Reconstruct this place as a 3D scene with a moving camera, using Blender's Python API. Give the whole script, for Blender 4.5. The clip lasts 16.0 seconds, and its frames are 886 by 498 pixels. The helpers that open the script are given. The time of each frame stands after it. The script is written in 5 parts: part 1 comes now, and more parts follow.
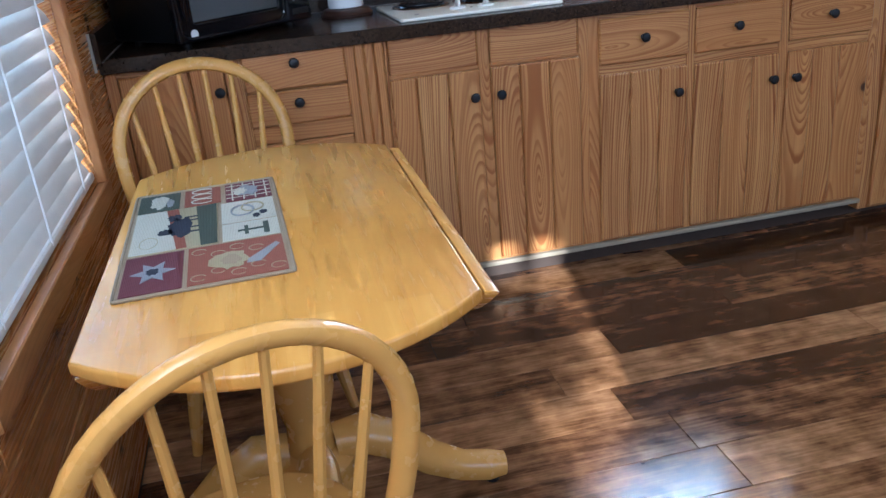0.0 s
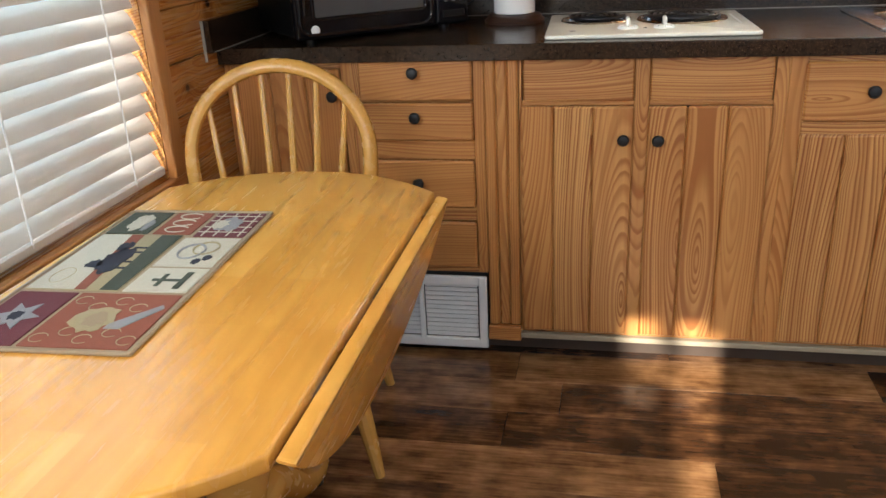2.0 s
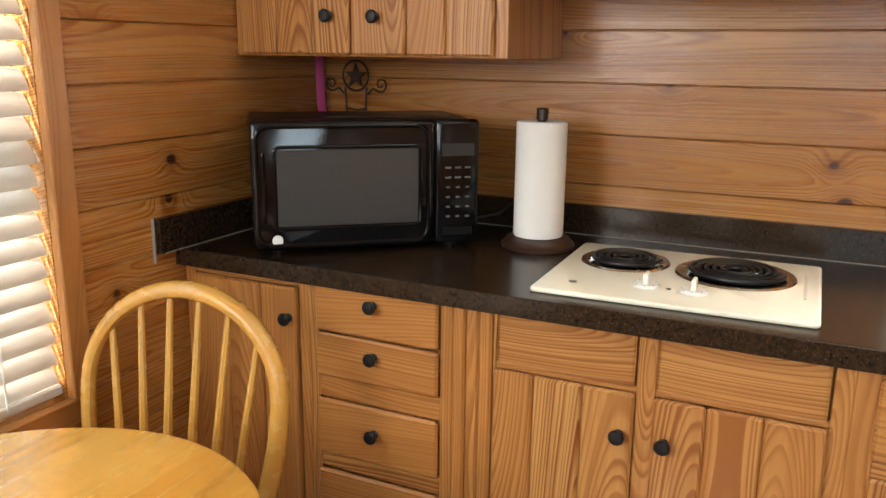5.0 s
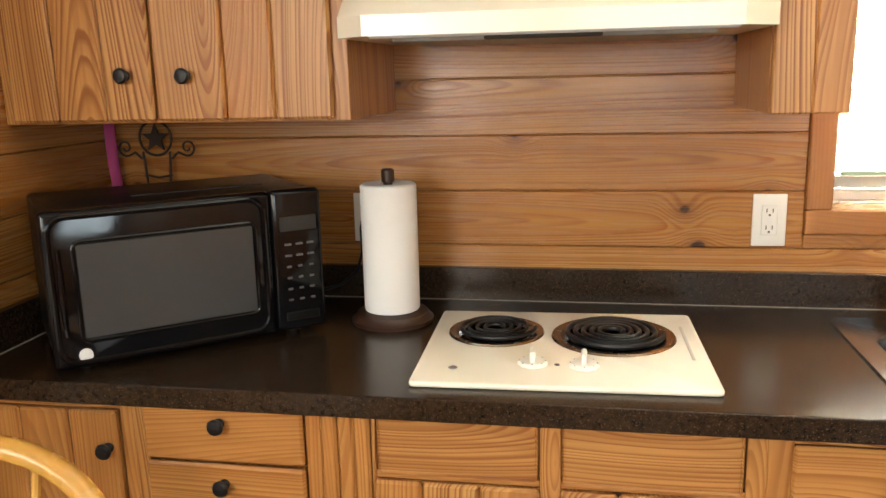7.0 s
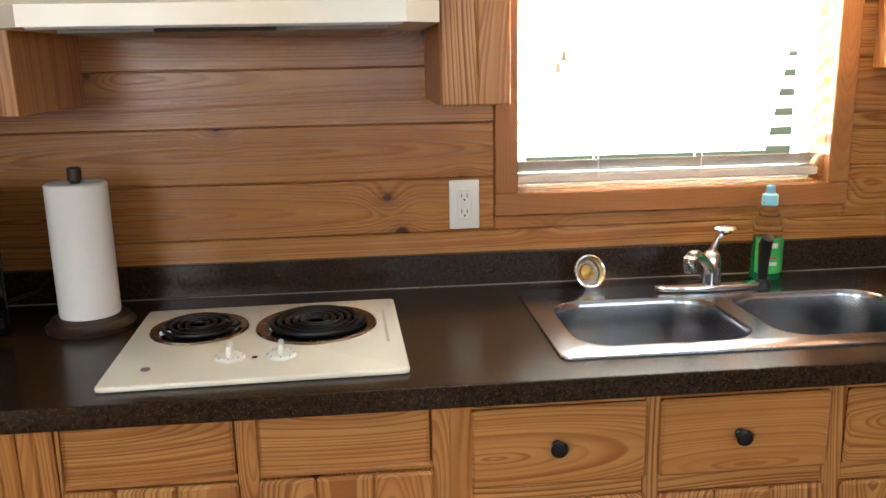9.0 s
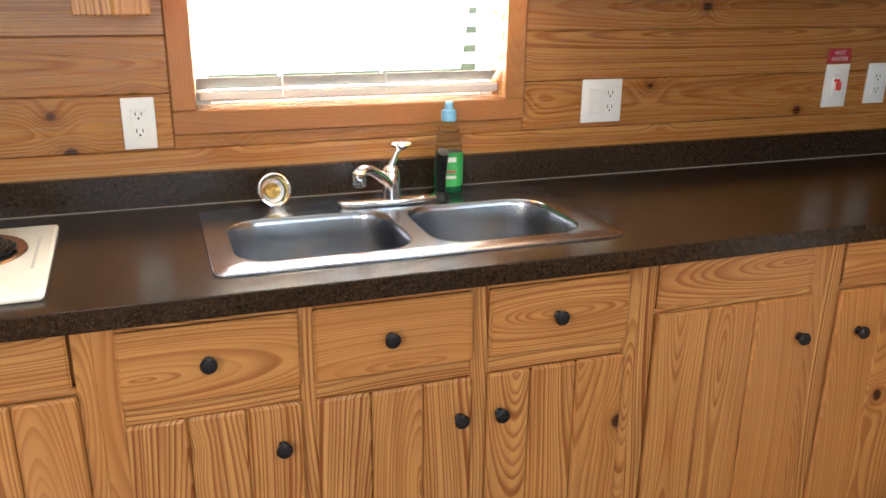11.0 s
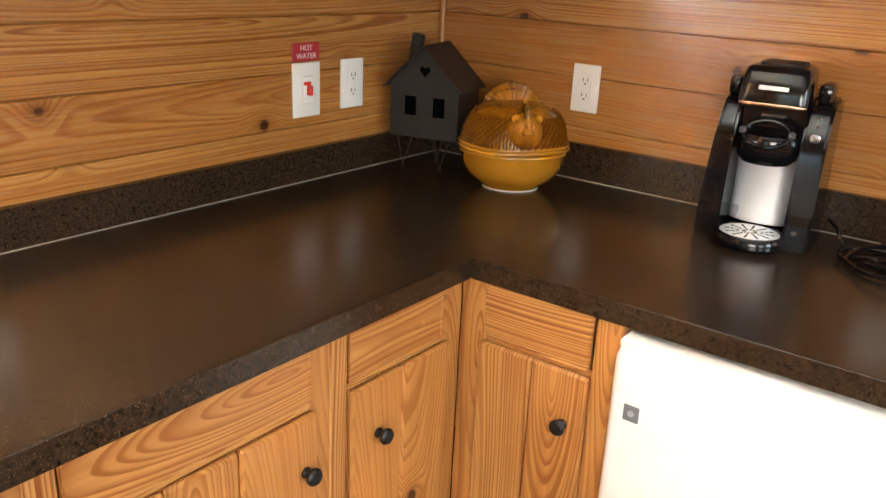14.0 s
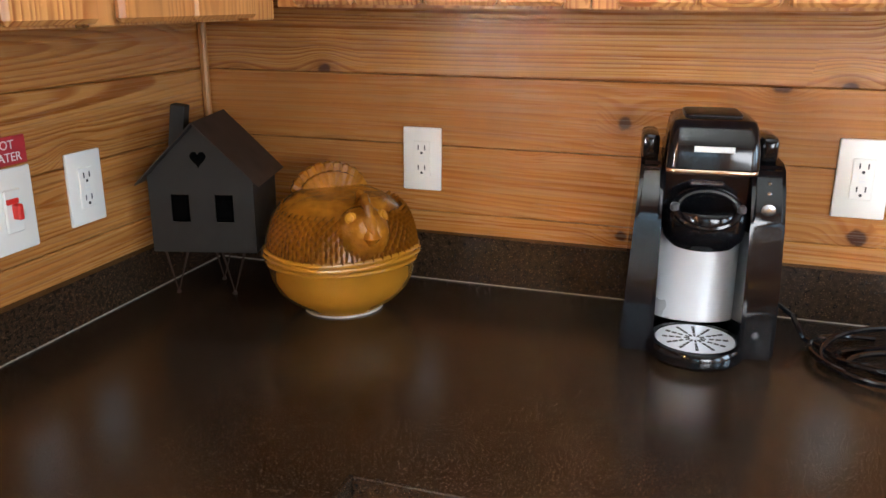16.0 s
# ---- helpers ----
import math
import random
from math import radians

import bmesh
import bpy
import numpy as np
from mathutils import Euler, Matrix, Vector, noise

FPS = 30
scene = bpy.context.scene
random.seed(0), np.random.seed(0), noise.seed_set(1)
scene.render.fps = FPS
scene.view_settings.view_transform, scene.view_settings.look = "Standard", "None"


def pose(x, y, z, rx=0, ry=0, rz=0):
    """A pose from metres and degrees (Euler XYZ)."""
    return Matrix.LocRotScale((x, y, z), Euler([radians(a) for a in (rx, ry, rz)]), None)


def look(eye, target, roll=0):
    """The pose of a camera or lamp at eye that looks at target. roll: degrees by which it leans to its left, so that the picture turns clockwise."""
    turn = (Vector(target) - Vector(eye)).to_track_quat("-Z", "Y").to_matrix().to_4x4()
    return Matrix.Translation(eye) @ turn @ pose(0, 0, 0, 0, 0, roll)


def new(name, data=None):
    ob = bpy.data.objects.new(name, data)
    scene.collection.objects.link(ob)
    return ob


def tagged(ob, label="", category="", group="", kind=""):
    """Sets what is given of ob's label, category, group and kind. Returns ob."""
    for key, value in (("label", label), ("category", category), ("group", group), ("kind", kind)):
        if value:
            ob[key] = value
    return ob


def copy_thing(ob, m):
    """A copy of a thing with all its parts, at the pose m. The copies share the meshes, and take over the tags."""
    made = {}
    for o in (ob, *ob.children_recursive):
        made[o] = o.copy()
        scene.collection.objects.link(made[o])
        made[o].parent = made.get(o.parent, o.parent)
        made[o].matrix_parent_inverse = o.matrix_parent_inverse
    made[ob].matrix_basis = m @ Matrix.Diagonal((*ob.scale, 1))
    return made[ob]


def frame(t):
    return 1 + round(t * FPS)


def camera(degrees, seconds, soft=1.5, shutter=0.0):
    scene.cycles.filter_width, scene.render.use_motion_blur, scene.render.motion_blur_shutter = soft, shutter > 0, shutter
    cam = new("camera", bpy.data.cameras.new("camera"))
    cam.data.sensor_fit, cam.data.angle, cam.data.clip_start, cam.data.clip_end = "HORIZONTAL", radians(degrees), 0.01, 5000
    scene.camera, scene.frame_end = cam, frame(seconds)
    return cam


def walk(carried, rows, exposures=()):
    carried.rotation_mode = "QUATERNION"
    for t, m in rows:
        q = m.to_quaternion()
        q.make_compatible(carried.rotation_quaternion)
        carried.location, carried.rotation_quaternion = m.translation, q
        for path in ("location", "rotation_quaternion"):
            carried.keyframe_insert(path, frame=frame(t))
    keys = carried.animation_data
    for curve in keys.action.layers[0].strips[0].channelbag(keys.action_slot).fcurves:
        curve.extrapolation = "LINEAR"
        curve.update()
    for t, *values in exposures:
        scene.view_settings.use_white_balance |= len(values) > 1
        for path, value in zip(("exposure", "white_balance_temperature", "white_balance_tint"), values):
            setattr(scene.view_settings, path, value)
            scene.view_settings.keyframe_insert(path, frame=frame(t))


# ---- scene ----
cam = camera(56.6, 16.0)
PATH = [
    (0, (0.133, 0.120, 1.226), (0.482, 1.933, 0.456), -5.3),
    (0.5, (0.217, 0.249, 1.224), (0.489, 2.092, 0.495), -5.9),
    (1, (0.39, 0.325, 1.228), (0.44, 2.194, 0.517), -5.7),
    (1.5, (0.573, 0.397, 1.226), (0.445, 2.251, 0.488), -3.9),
    (2, (0.725, 0.52, 1.218), (0.337, 2.33, 0.461), -2.9),
    (2.5, (0.905, 0.592, 1.221), (0.218, 2.3, 0.438), -2.4),
    (3, (1.085, 0.661, 1.244), (0.276, 2.314, 0.461), 0.4),
    (3.5, (1.101, 0.797, 1.26), (0.255, 2.454, 0.527), 0.3),
    (4, (1.064, 0.945, 1.296), (0.22, 2.652, 0.683), 0.1),
    (4.5, (1.085, 1.066, 1.333), (0.227, 2.793, 0.801), 0.4),
    (4.7, (1.098, 1.112, 1.348), (0.23, 2.844, 0.851), 0.5),
    (6.8, (0.86, 1.347, 1.437), (0.479, 3.266, 1.022), -1.2),
    (7, (0.864, 1.35, 1.438), (0.512, 3.273, 1.017), -1.4),
    (7.5, (0.886, 1.358, 1.437), (0.634, 3.294, 1.007), -1.9),
    (8, (0.912, 1.367, 1.43), (0.807, 3.314, 0.986), -2.0),
    (8.5, (0.952, 1.355, 1.438), (1.016, 3.303, 0.992), -1.6),
    (9, (1.019, 1.33, 1.44), (1.203, 3.269, 0.987), -1.1),
    (9.2, (1.049, 1.318, 1.437), (1.27, 3.25, 0.972), -1.1),
    (11.3, (1.308, 1.256, 1.424), (2.029, 3.003, 0.771), 0.8),
    (11.5, (1.318, 1.271, 1.424), (2.104, 2.986, 0.759), 0.8),
    (12, (1.356, 1.363, 1.429), (2.322, 2.979, 0.755), 0.1),
    (12.5, (1.422, 1.482, 1.422), (2.567, 2.982, 0.76), -0.7),
    (13, (1.563, 1.584, 1.414), (2.864, 2.943, 0.735), 0.7),
    (13.5, (1.748, 1.694, 1.427), (3.148, 2.947, 0.743), 2.4),
    (14, (1.86, 1.797, 1.43), (3.378, 2.917, 0.766), 2.8),
    (14.5, (1.961, 1.954, 1.437), (3.606, 2.897, 0.798), 1.5),
    (15, (2.053, 2.086, 1.43), (3.791, 2.856, 0.809), 1.5),
    (15.5, (2.177, 2.18, 1.432), (3.959, 2.874, 0.847), 1.6),
    (16, (2.307, 2.257, 1.427), (4.125, 2.853, 0.846), 0.2),
]
EXPOSURES = [
    (0, 1.4, 4800, 10), (1.0, 1.62, 5800, 10), (2.0, 1.65, 6300, 10), (3.5, 1.65, 6500, 10), (4.5, 1.95, 6900, 10), (7, 2.15, 7500, 10),
    (9, 1.5, 6600, 10), (11.5, 2.15, 6500, 10), (12.5, 2.15, 6500, 10), (14.0, 2.75, 7200, 10), (14.7, 2.95, 6800, 10), (16, 2.75, 6200, 10),
]
walk(cam, [(t, look(eye, target, roll)) for t, eye, target, roll in PATH], EXPOSURES)

# ---- light ----
world = bpy.data.worlds.new("sky")
scene.world = world
world.use_nodes = True
wt = world.node_tree
sky = wt.nodes.new("ShaderNodeTexSky")
sky.sky_type, sky.sun_disc = "NISHITA", False
sky.sun_elevation, sky.sun_rotation = radians(22), radians(188)
wt.nodes["Background"].inputs["Strength"].default_value = 0.1
wt.links.new(sky.outputs[0], wt.nodes["Background"].inputs["Color"])

sun = new("sun", bpy.data.lights.new("sun", "SUN"))
sun.data.energy, sun.data.angle, sun.data.color = 5.0, radians(0.5), (1.0, 0.94, 0.83)
sun.matrix_world = look((0, 0, 0), (0.14, 1.0, -0.41))


def area_light(name, at, target, w, h, power, colour):
    ob = new(name, bpy.data.lights.new(name, "AREA"))
    ob.data.shape, ob.data.size, ob.data.size_y = "RECTANGLE", w, h
    ob.data.energy, ob.data.color = power, colour
    ob.matrix_world = look(at, target)
    return ob


# rear and south: added fill lamps hanging in the room, before unseen windows
area_light("fill_light_rear", (-0.14, 0.15, 1.60), (0.95, 0.50, 0.70), 1.6, 0.8, 15, (0.97, 0.98, 1.0))
area_light("fill_light_south", (1.25, -1.20, 1.60), (1.3, 0.0, 0.9), 1.0, 0.8, 4.5, (0.62, 0.82, 1.0))
area_light("fill_light_south", (2.90, -1.20, 1.60), (2.75, 0.0, 0.85), 1.0, 0.8, 8.0, (0.62, 0.82, 1.0))
area_light("sky_light_sink", (1.766, 3.40, 1.55), (1.766, 2.4, 1.2), 0.74, 0.8, 95, (0.78, 0.90, 1.0))
area_light("sky_light_west", (-0.47, 1.78, 1.25), (0.6, 1.78, 1.0), 1.0, 1.2, 4.0, (0.46, 0.76, 1.0))


# ---- materials ----
def material(name, base=(0.8, 0.8, 0.8), rough=0.5, metal=0.0, **kw):
    m = bpy.data.materials.new(name)
    m.use_nodes = True
    b = m.node_tree.nodes["Principled BSDF"]
    b.inputs["Base Color"].default_value = (*base, 1)
    b.inputs["Roughness"].default_value = rough
    b.inputs["Metallic"].default_value = metal
    for k, v in kw.items():
        b.inputs[k.replace("_", " ")].default_value = v
    return m


class Nodes:
    """Small helper to write node graphs in few lines."""

    def __init__(self, m):
        self.t = m.node_tree
        self.b = self.t.nodes["Principled BSDF"]

    def put(self, value, socket):
        if isinstance(value, bpy.types.NodeSocket):
            self.t.links.new(value, socket)
        else:
            socket.default_value = value

    def math(self, op, a, b=0.0, c=0.0):
        n = self.t.nodes.new("ShaderNodeMath")
        n.operation = op
        for v, s in zip((a, b, c), n.inputs):
            self.put(v, s)
        return n.outputs[0]

    def noise(self, vec, scale, detail=2.0, rough=0.5):
        n = self.t.nodes.new("ShaderNodeTexNoise")
        self.put(vec, n.inputs["Vector"])
        n.inputs["Scale"].default_value, n.inputs["Detail"].default_value, n.inputs["Roughness"].default_value = scale, detail, rough
        return n.outputs["Fac"]

    def coords(self, spread=7.0):
        """Object coordinates, shifted piece by piece."""
        c = self.t.nodes.new("ShaderNodeTexCoord").outputs["Object"]
        r = self.t.nodes.new("ShaderNodeObjectInfo").outputs["Random"]
        v = self.t.nodes.new("ShaderNodeVectorMath")
        v.operation = "MULTIPLY_ADD"
        self.put(r, v.inputs[0])
        v.inputs[1].default_value = (spread, spread * 1.7, spread * 0.9)
        self.put(c, v.inputs[2])
        return c, v.outputs[0], r

    def scaled(self, vec, s):
        n = self.t.nodes.new("ShaderNodeVectorMath")
        n.operation = "MULTIPLY"
        self.put(vec, n.inputs[0])
        n.inputs[1].default_value = s
        return n.outputs[0]

    def split(self, vec):
        n = self.t.nodes.new("ShaderNodeSeparateXYZ")
        self.put(vec, n.inputs[0])
        return n.outputs

    def ramp(self, fac, stops):
        n = self.t.nodes.new("ShaderNodeValToRGB")
        self.put(fac, n.inputs[0])
        e = n.color_ramp.elements
        while len(e) < len(stops):
            e.new(0.5)
        for el, (p, col) in zip(e, stops):
            el.position, el.color = p, (*col, 1) if len(col) == 3 else col
        return n.outputs[0]

    def mix(self, fac, a, b, mode="MIX"):
        n = self.t.nodes.new("ShaderNodeMix")
        n.data_type, n.blend_type = "RGBA", mode
        self.put(fac, n.inputs[0])
        for v, s in ((a, n.inputs[6]), (b, n.inputs[7])):
            self.put((*v, 1) if isinstance(v, tuple) else v, s)
        return n.outputs[2]

    def bump(self, h, strength, dist=0.001):
        n = self.t.nodes.new("ShaderNodeBump")
        n.inputs["Strength"].default_value, n.inputs["Distance"].default_value = strength, dist
        self.put(h, n.inputs["Height"])
        self.put(n.outputs[0], self.b.inputs["Normal"])


def pine(name, axis, light, dark, knots=1.0, rough=0.38, ring=130.0, tint=1.3, lean_by=0.06):
    """Varnished pine: rings of a trunk cut along the board, with knots; axis is the way of the grain."""
    m = material(name, rough=rough)
    n = Nodes(m)
    c, p, r = n.coords()
    order = {"x": (0, 2, 1), "y": (1, 2, 0), "z": (2, 0, 1), "zy": (2, 1, 0)}[axis]
    xyz, raw = n.split(p), n.split(c)
    along, across = xyz[order[0]], raw[order[1]]
    depth = raw[order[2]]
    stretch = [6.0, 6.0, 6.0]
    stretch[order[0]] = 0.6
    sv = n.scaled(p, tuple(stretch))
    warp = n.math("MULTIPLY_ADD", n.noise(sv, 0.8, 1.5), 0.045, -0.0225)
    fine = n.math("MULTIPLY_ADD", n.noise(sv, 4.0, 2.0), 0.006, -0.003)
    # the trunk's heart lies off the board by a different way in each piece
    off = n.math("MULTIPLY_ADD", r, 0.22, -0.11)
    u = n.math("ADD", across, n.math("ADD", off, n.math("MULTIPLY", warp, 0.45)))
    lean = n.math("MULTIPLY", n.math("SINE", n.math("MULTIPLY", along, 3.1)), lean_by)
    v = n.math("ADD", n.math("ADD", lean, depth), n.math("MULTIPLY_ADD", r, 0.03, 0.02))
    v = n.math("ADD", v, n.math("MULTIPLY", warp, 0.8))
    dist = n.math("SQRT", n.math("ADD", n.math("MULTIPLY", u, u), n.math("MULTIPLY", v, v)))
    # knots
    vor = n.t.nodes.new("ShaderNodeTexVoronoi")
    vor.voronoi_dimensions = "2D"
    comb = n.t.nodes.new("ShaderNodeCombineXYZ")
    n.put(n.math("MULTIPLY", along, 4.2), comb.inputs[0])
    n.put(n.math("MULTIPLY", xyz[order[1]], 5.0), comb.inputs[1])
    n.put(comb.outputs[0], vor.inputs["Vector"])
    vor.inputs["Scale"].default_value = 1.0
    kd, kc = vor.outputs["Distance"], n.split(vor.outputs["Color"])
    pick = n.math("GREATER_THAN", kc[0], 1.0 - 0.6 * knots)
    size = n.math("MULTIPLY_ADD", kc[1], 0.042, 0.034)
    bulge = n.math("MULTIPLY", n.math("EXPONENT", n.math("MULTIPLY", n.math("MULTIPLY", kd, kd), -30.0)), pick)
    edge = n.math("ADD", kd, n.math("MULTIPLY_ADD", n.noise(p, 42.0, 3.0), 0.07, -0.035))
    knot = n.math("MULTIPLY", n.math("MINIMUM", n.math("MAXIMUM", n.math("MULTIPLY", n.math("SUBTRACT", size, edge), 45.0), 0.0), 1.0), pick)
    rings = n.math("ADD", n.math("ADD", dist, fine), n.math("MULTIPLY", bulge, 0.028))
    # years of uneven width and darkness
    year = n.t.nodes.new("ShaderNodeCombineXYZ")
    n.put(n.math("MULTIPLY", rings, 34.0), year.inputs[0])
    n.put(n.math("MULTIPLY", r, 60.0), year.inputs[1])
    phase = n.math("ADD", n.math("MULTIPLY", rings, ring), n.math("MULTIPLY", n.noise(year.outputs[0], 1.0, 2.0), 4.5))
    saw = n.math("FRACT", phase)
    dark_year = n.math("MULTIPLY_ADD", n.noise(n.scaled(year.outputs[0], (1.9, 1.0, 1.0)), 1.0, 1.0), 1.9, -0.08)
    strength = n.math("MULTIPLY", n.math("MULTIPLY_ADD", n.noise(n.scaled(sv, (1.7, 1.7, 1.7)), 0.7, 2.0), 1.6, 0.30), dark_year)
    grain = n.math("MULTIPLY", n.ramp(saw, [(0.0, (0.0,) * 3), (0.42, (0.16,) * 3), (0.78, (1,) * 3), (0.9, (0.9,) * 3), (1.0, (0.05,) * 3)]), strength)
    col = n.mix(grain, light, dark)
    fib = [160.0, 160.0, 160.0]
    fib[order[0]] = 5.0
    fibre = n.noise(n.scaled(p, tuple(fib)), 1.0, 2.0)
    col = n.mix(n.math("MULTIPLY", fibre, 0.42), col, tuple(x * 0.55 for x in dark))
    band = [46.0, 46.0, 46.0]
    band[order[0]] = 1.3
    streak = n.ramp(n.noise(n.scaled(p, tuple(band)), 1.0, 3.0), [(0.42, (0, 0, 0)), (0.72, (1, 1, 1))])
    col = n.mix(n.math("MULTIPLY", streak, 0.55), col, dark)
    tone = n.math("ADD", n.math("MULTIPLY", r, tint), n.math("MULTIPLY", n.noise(sv, 0.45), 0.7))
    col = n.mix(n.math("MULTIPLY", tone, 0.44), col, tuple(a * b for a, b in zip(light, (0.62, 0.46, 0.34))), "MIX")
    halo = n.math("MULTIPLY", n.math("EXPONENT", n.math("MULTIPLY", n.math("MULTIPLY", kd, kd), -90.0)), pick)
    col = n.mix(n.math("MULTIPLY", halo, 0.75), col, tuple(x * 0.6 for x in dark))
    col = n.mix(n.math("MULTIPLY", knot, 0.93), col, (0.040, 0.010, 0.004))
    n.put(col, n.b.inputs["Base Color"])
    n.put(n.math("MULTIPLY_ADD", fibre, 0.18, rough - 0.09), n.b.inputs["Roughness"])
    n.bump(n.math("ADD", grain, fibre), 0.25, 0.0006)
    return m


LIGHT, DARK = (0.70, 0.375, 0.125), (0.21, 0.050, 0.008)
pine_x = pine("pine_grain_x", "x", LIGHT, DARK, 0.06)
pine_z = pine("pine_grain_z", "z", LIGHT, DARK, 0.04)
pine_zy = pine("pine_grain_z_side", "zy", LIGHT, DARK, 0.04)
pine_y = pine("pine_grain_y", "y", LIGHT, DARK, 0.06)
wall_x = pine("wall_pine_x", "x", (0.58, 0.29, 0.085), (0.24, 0.070, 0.011), 0.8, 0.27, 128.0, 1.2, 0.022)
wall_y = pine("wall_pine_y", "y", (0.58, 0.29, 0.085), (0.24, 0.070, 0.011), 0.8, 0.27, 128.0, 1.2, 0.022)
trim_x = pine("trim_pine_x", "x", (0.50, 0.24, 0.075), (0.34, 0.14, 0.035), 0.0, 0.4)
trim_y = pine("trim_pine_y", "y", (0.50, 0.24, 0.075), (0.34, 0.14, 0.035), 0.0, 0.4)
trim_z = pine("trim_pine_z", "z", (0.50, 0.24, 0.075), (0.34, 0.14, 0.035), 0.0, 0.4)


def varied(name, base, rough, metal=0.0, scale=40.0, amount=0.25, bump=0.15, **kw):
    """A plain surface with two scales of wear."""
    m = material(name, base, rough, metal, **kw)
    n = Nodes(m)
    _, p, _ = n.coords()
    a, b = n.noise(p, scale, 4.0), n.noise(p, scale * 0.12, 2.0)
    f = n.math("MULTIPLY", n.math("ADD", a, b), amount)
    n.put(n.mix(f, base, tuple(x * 0.55 for x in base)), n.b.inputs["Base Color"])
    n.put(n.math("MULTIPLY_ADD", a, 0.16, max(rough - 0.08, 0.02)), n.b.inputs["Roughness"])
    if bump:
        n.bump(a, bump, 0.0004)
    return m


def laminate():
    m = material("dark_laminate", rough=0.3, Specular_IOR_Level=0.35)
    n = Nodes(m)
    c = n.t.nodes.new("ShaderNodeTexCoord").outputs["Object"]
    speck = n.ramp(n.noise(c, 420.0, 2.0), [(0.62, (0, 0, 0)), (0.70, (1, 1, 1))])
    blotch = n.ramp(n.noise(c, 130.0, 4.0, 0.65), [(0.32, (0, 0, 0)), (0.68, (1, 1, 1))])
    col = n.mix(blotch, (0.010, 0.006, 0.0035), (0.036, 0.020, 0.011))
    col = n.mix(n.math("MULTIPLY", speck, 0.36), col, (0.24, 0.15, 0.085))
    n.put(col, n.b.inputs["Base Color"])
    n.put(n.math("MULTIPLY_ADD", n.noise(c, 9.0, 3.0), 0.12, 0.17), n.b.inputs["Roughness"])
    n.bump(n.noise(c, 500.0), 0.12, 0.0003)
    return m


def floor_wood():
    m = material("dark_plank", rough=0.24)
    n = Nodes(m)
    c, p, r = n.coords(11.0)
    st = n.scaled(p, (5.0, 22.0, 10.0))
    a, b = n.noise(st, 1.0, 5.0, 0.6), n.noise(n.scaled(p, (9.0, 140.0, 20.0)), 1.0, 3.0)
    blot = n.noise(p, 16.0, 4.0)
    f = n.math("ADD", n.math("MULTIPLY", a, 0.62), n.math("ADD", n.math("MULTIPLY", b, 0.3), n.math("MULTIPLY", blot, 0.45)))
    f = n.math("ADD", f, n.math("MULTIPLY_ADD", r, 0.36, -0.29))
    col = n.ramp(f, [(0.32, (0.020, 0.009, 0.004)), (0.5, (0.080, 0.032, 0.012)), (0.66, (0.20, 0.092, 0.034)), (0.86, (0.37, 0.19, 0.080))])
    n.put(col, n.b.inputs["Base Color"])
    n.put(n.math("MULTIPLY_ADD", a, 0.22, 0.05), n.b.inputs["Roughness"])
    n.bump(b, 0.12, 0.0005)
    return m


def table_wood(name="beech_block"):
    """Honey-varnished butcher block: staves of varied tone."""
    m = material(name, rough=0.22)
    n = Nodes(m)
    c = n.t.nodes.new("ShaderNodeTexCoord").outputs["Object"]
    br = n.t.nodes.new("ShaderNodeTexBrick")
    n.put(n.scaled(c, (1, 1, 0.0)), br.inputs["Vector"])
    br.offset, br.squash = 0.37, 1.0
    rot = n.t.nodes.new("ShaderNodeVectorMath")
    rot.operation = "CROSS_PRODUCT"
    n.put(n.scaled(c, (1, 1, 0.0)), rot.inputs[0])
    rot.inputs[1].default_value = (0, 0, 1)
    n.put(rot.outputs[0], br.inputs["Vector"])
    br.inputs["Scale"].default_value = 1.0
    br.inputs["Mortar Size"].default_value = 0.0
    br.inputs["Brick Width"].default_value, br.inputs["Row Height"].default_value = 0.42, 0.072
    br.inputs["Color1"].default_value, br.inputs["Color2"].default_value = (0, 0, 0, 1), (1, 1, 1, 1)
    grain = n.noise(n.scaled(c, (60, 5, 20)), 1.0, 4.0)
    cloud = n.noise(n.scaled(c, (12, 5, 5)), 1.0, 3.0)
    f = n.math("ADD", n.math("MULTIPLY", br.outputs["Color"], 0.30), n.math("ADD", n.math("MULTIPLY", grain, 0.4), n.math("MULTIPLY", cloud, 0.4)))
    n.put(n.ramp(f, [(0.25, (0.70, 0.365, 0.080)), (0.55, (0.58, 0.275, 0.046)), (0.9, (0.40, 0.165, 0.024))]), n.b.inputs["Base Color"])
    n.put(n.math("MULTIPLY_ADD", grain, 0.2, 0.16), n.b.inputs["Roughness"])
    n.bump(grain, 0.08, 0.0004)
    return m


laminate_m, floor_m, block_m = laminate(), floor_wood(), table_wood()
chair_m = varied("honey_beech", (0.60, 0.305, 0.066), 0.26, scale=30, amount=0.3, bump=0.05)
black_iron = varied("black_iron", (0.012, 0.012, 0.013), 0.42, 0.3)
white_enamel = varied("almond_enamel", (0.86, 0.81, 0.67), 0.2, scale=15, amount=0.06, bump=0)
white_paint = varied("white_paint", (0.78, 0.77, 0.74), 0.4, scale=30, amount=0.1)
white_plastic = varied("ivory_plastic", (0.80, 0.78, 0.72), 0.35, scale=30, amount=0.06, bump=0)
dark_slot = material("dark_slot", (0.02, 0.018, 0.016), 0.6)
chrome = varied("chrome", (0.75, 0.76, 0.78), 0.12, 1.0, 60, 0.1, 0)
steel = varied("brushed_steel", (0.37, 0.38, 0.40), 0.23, 1.0, 5, 0.08, 0)
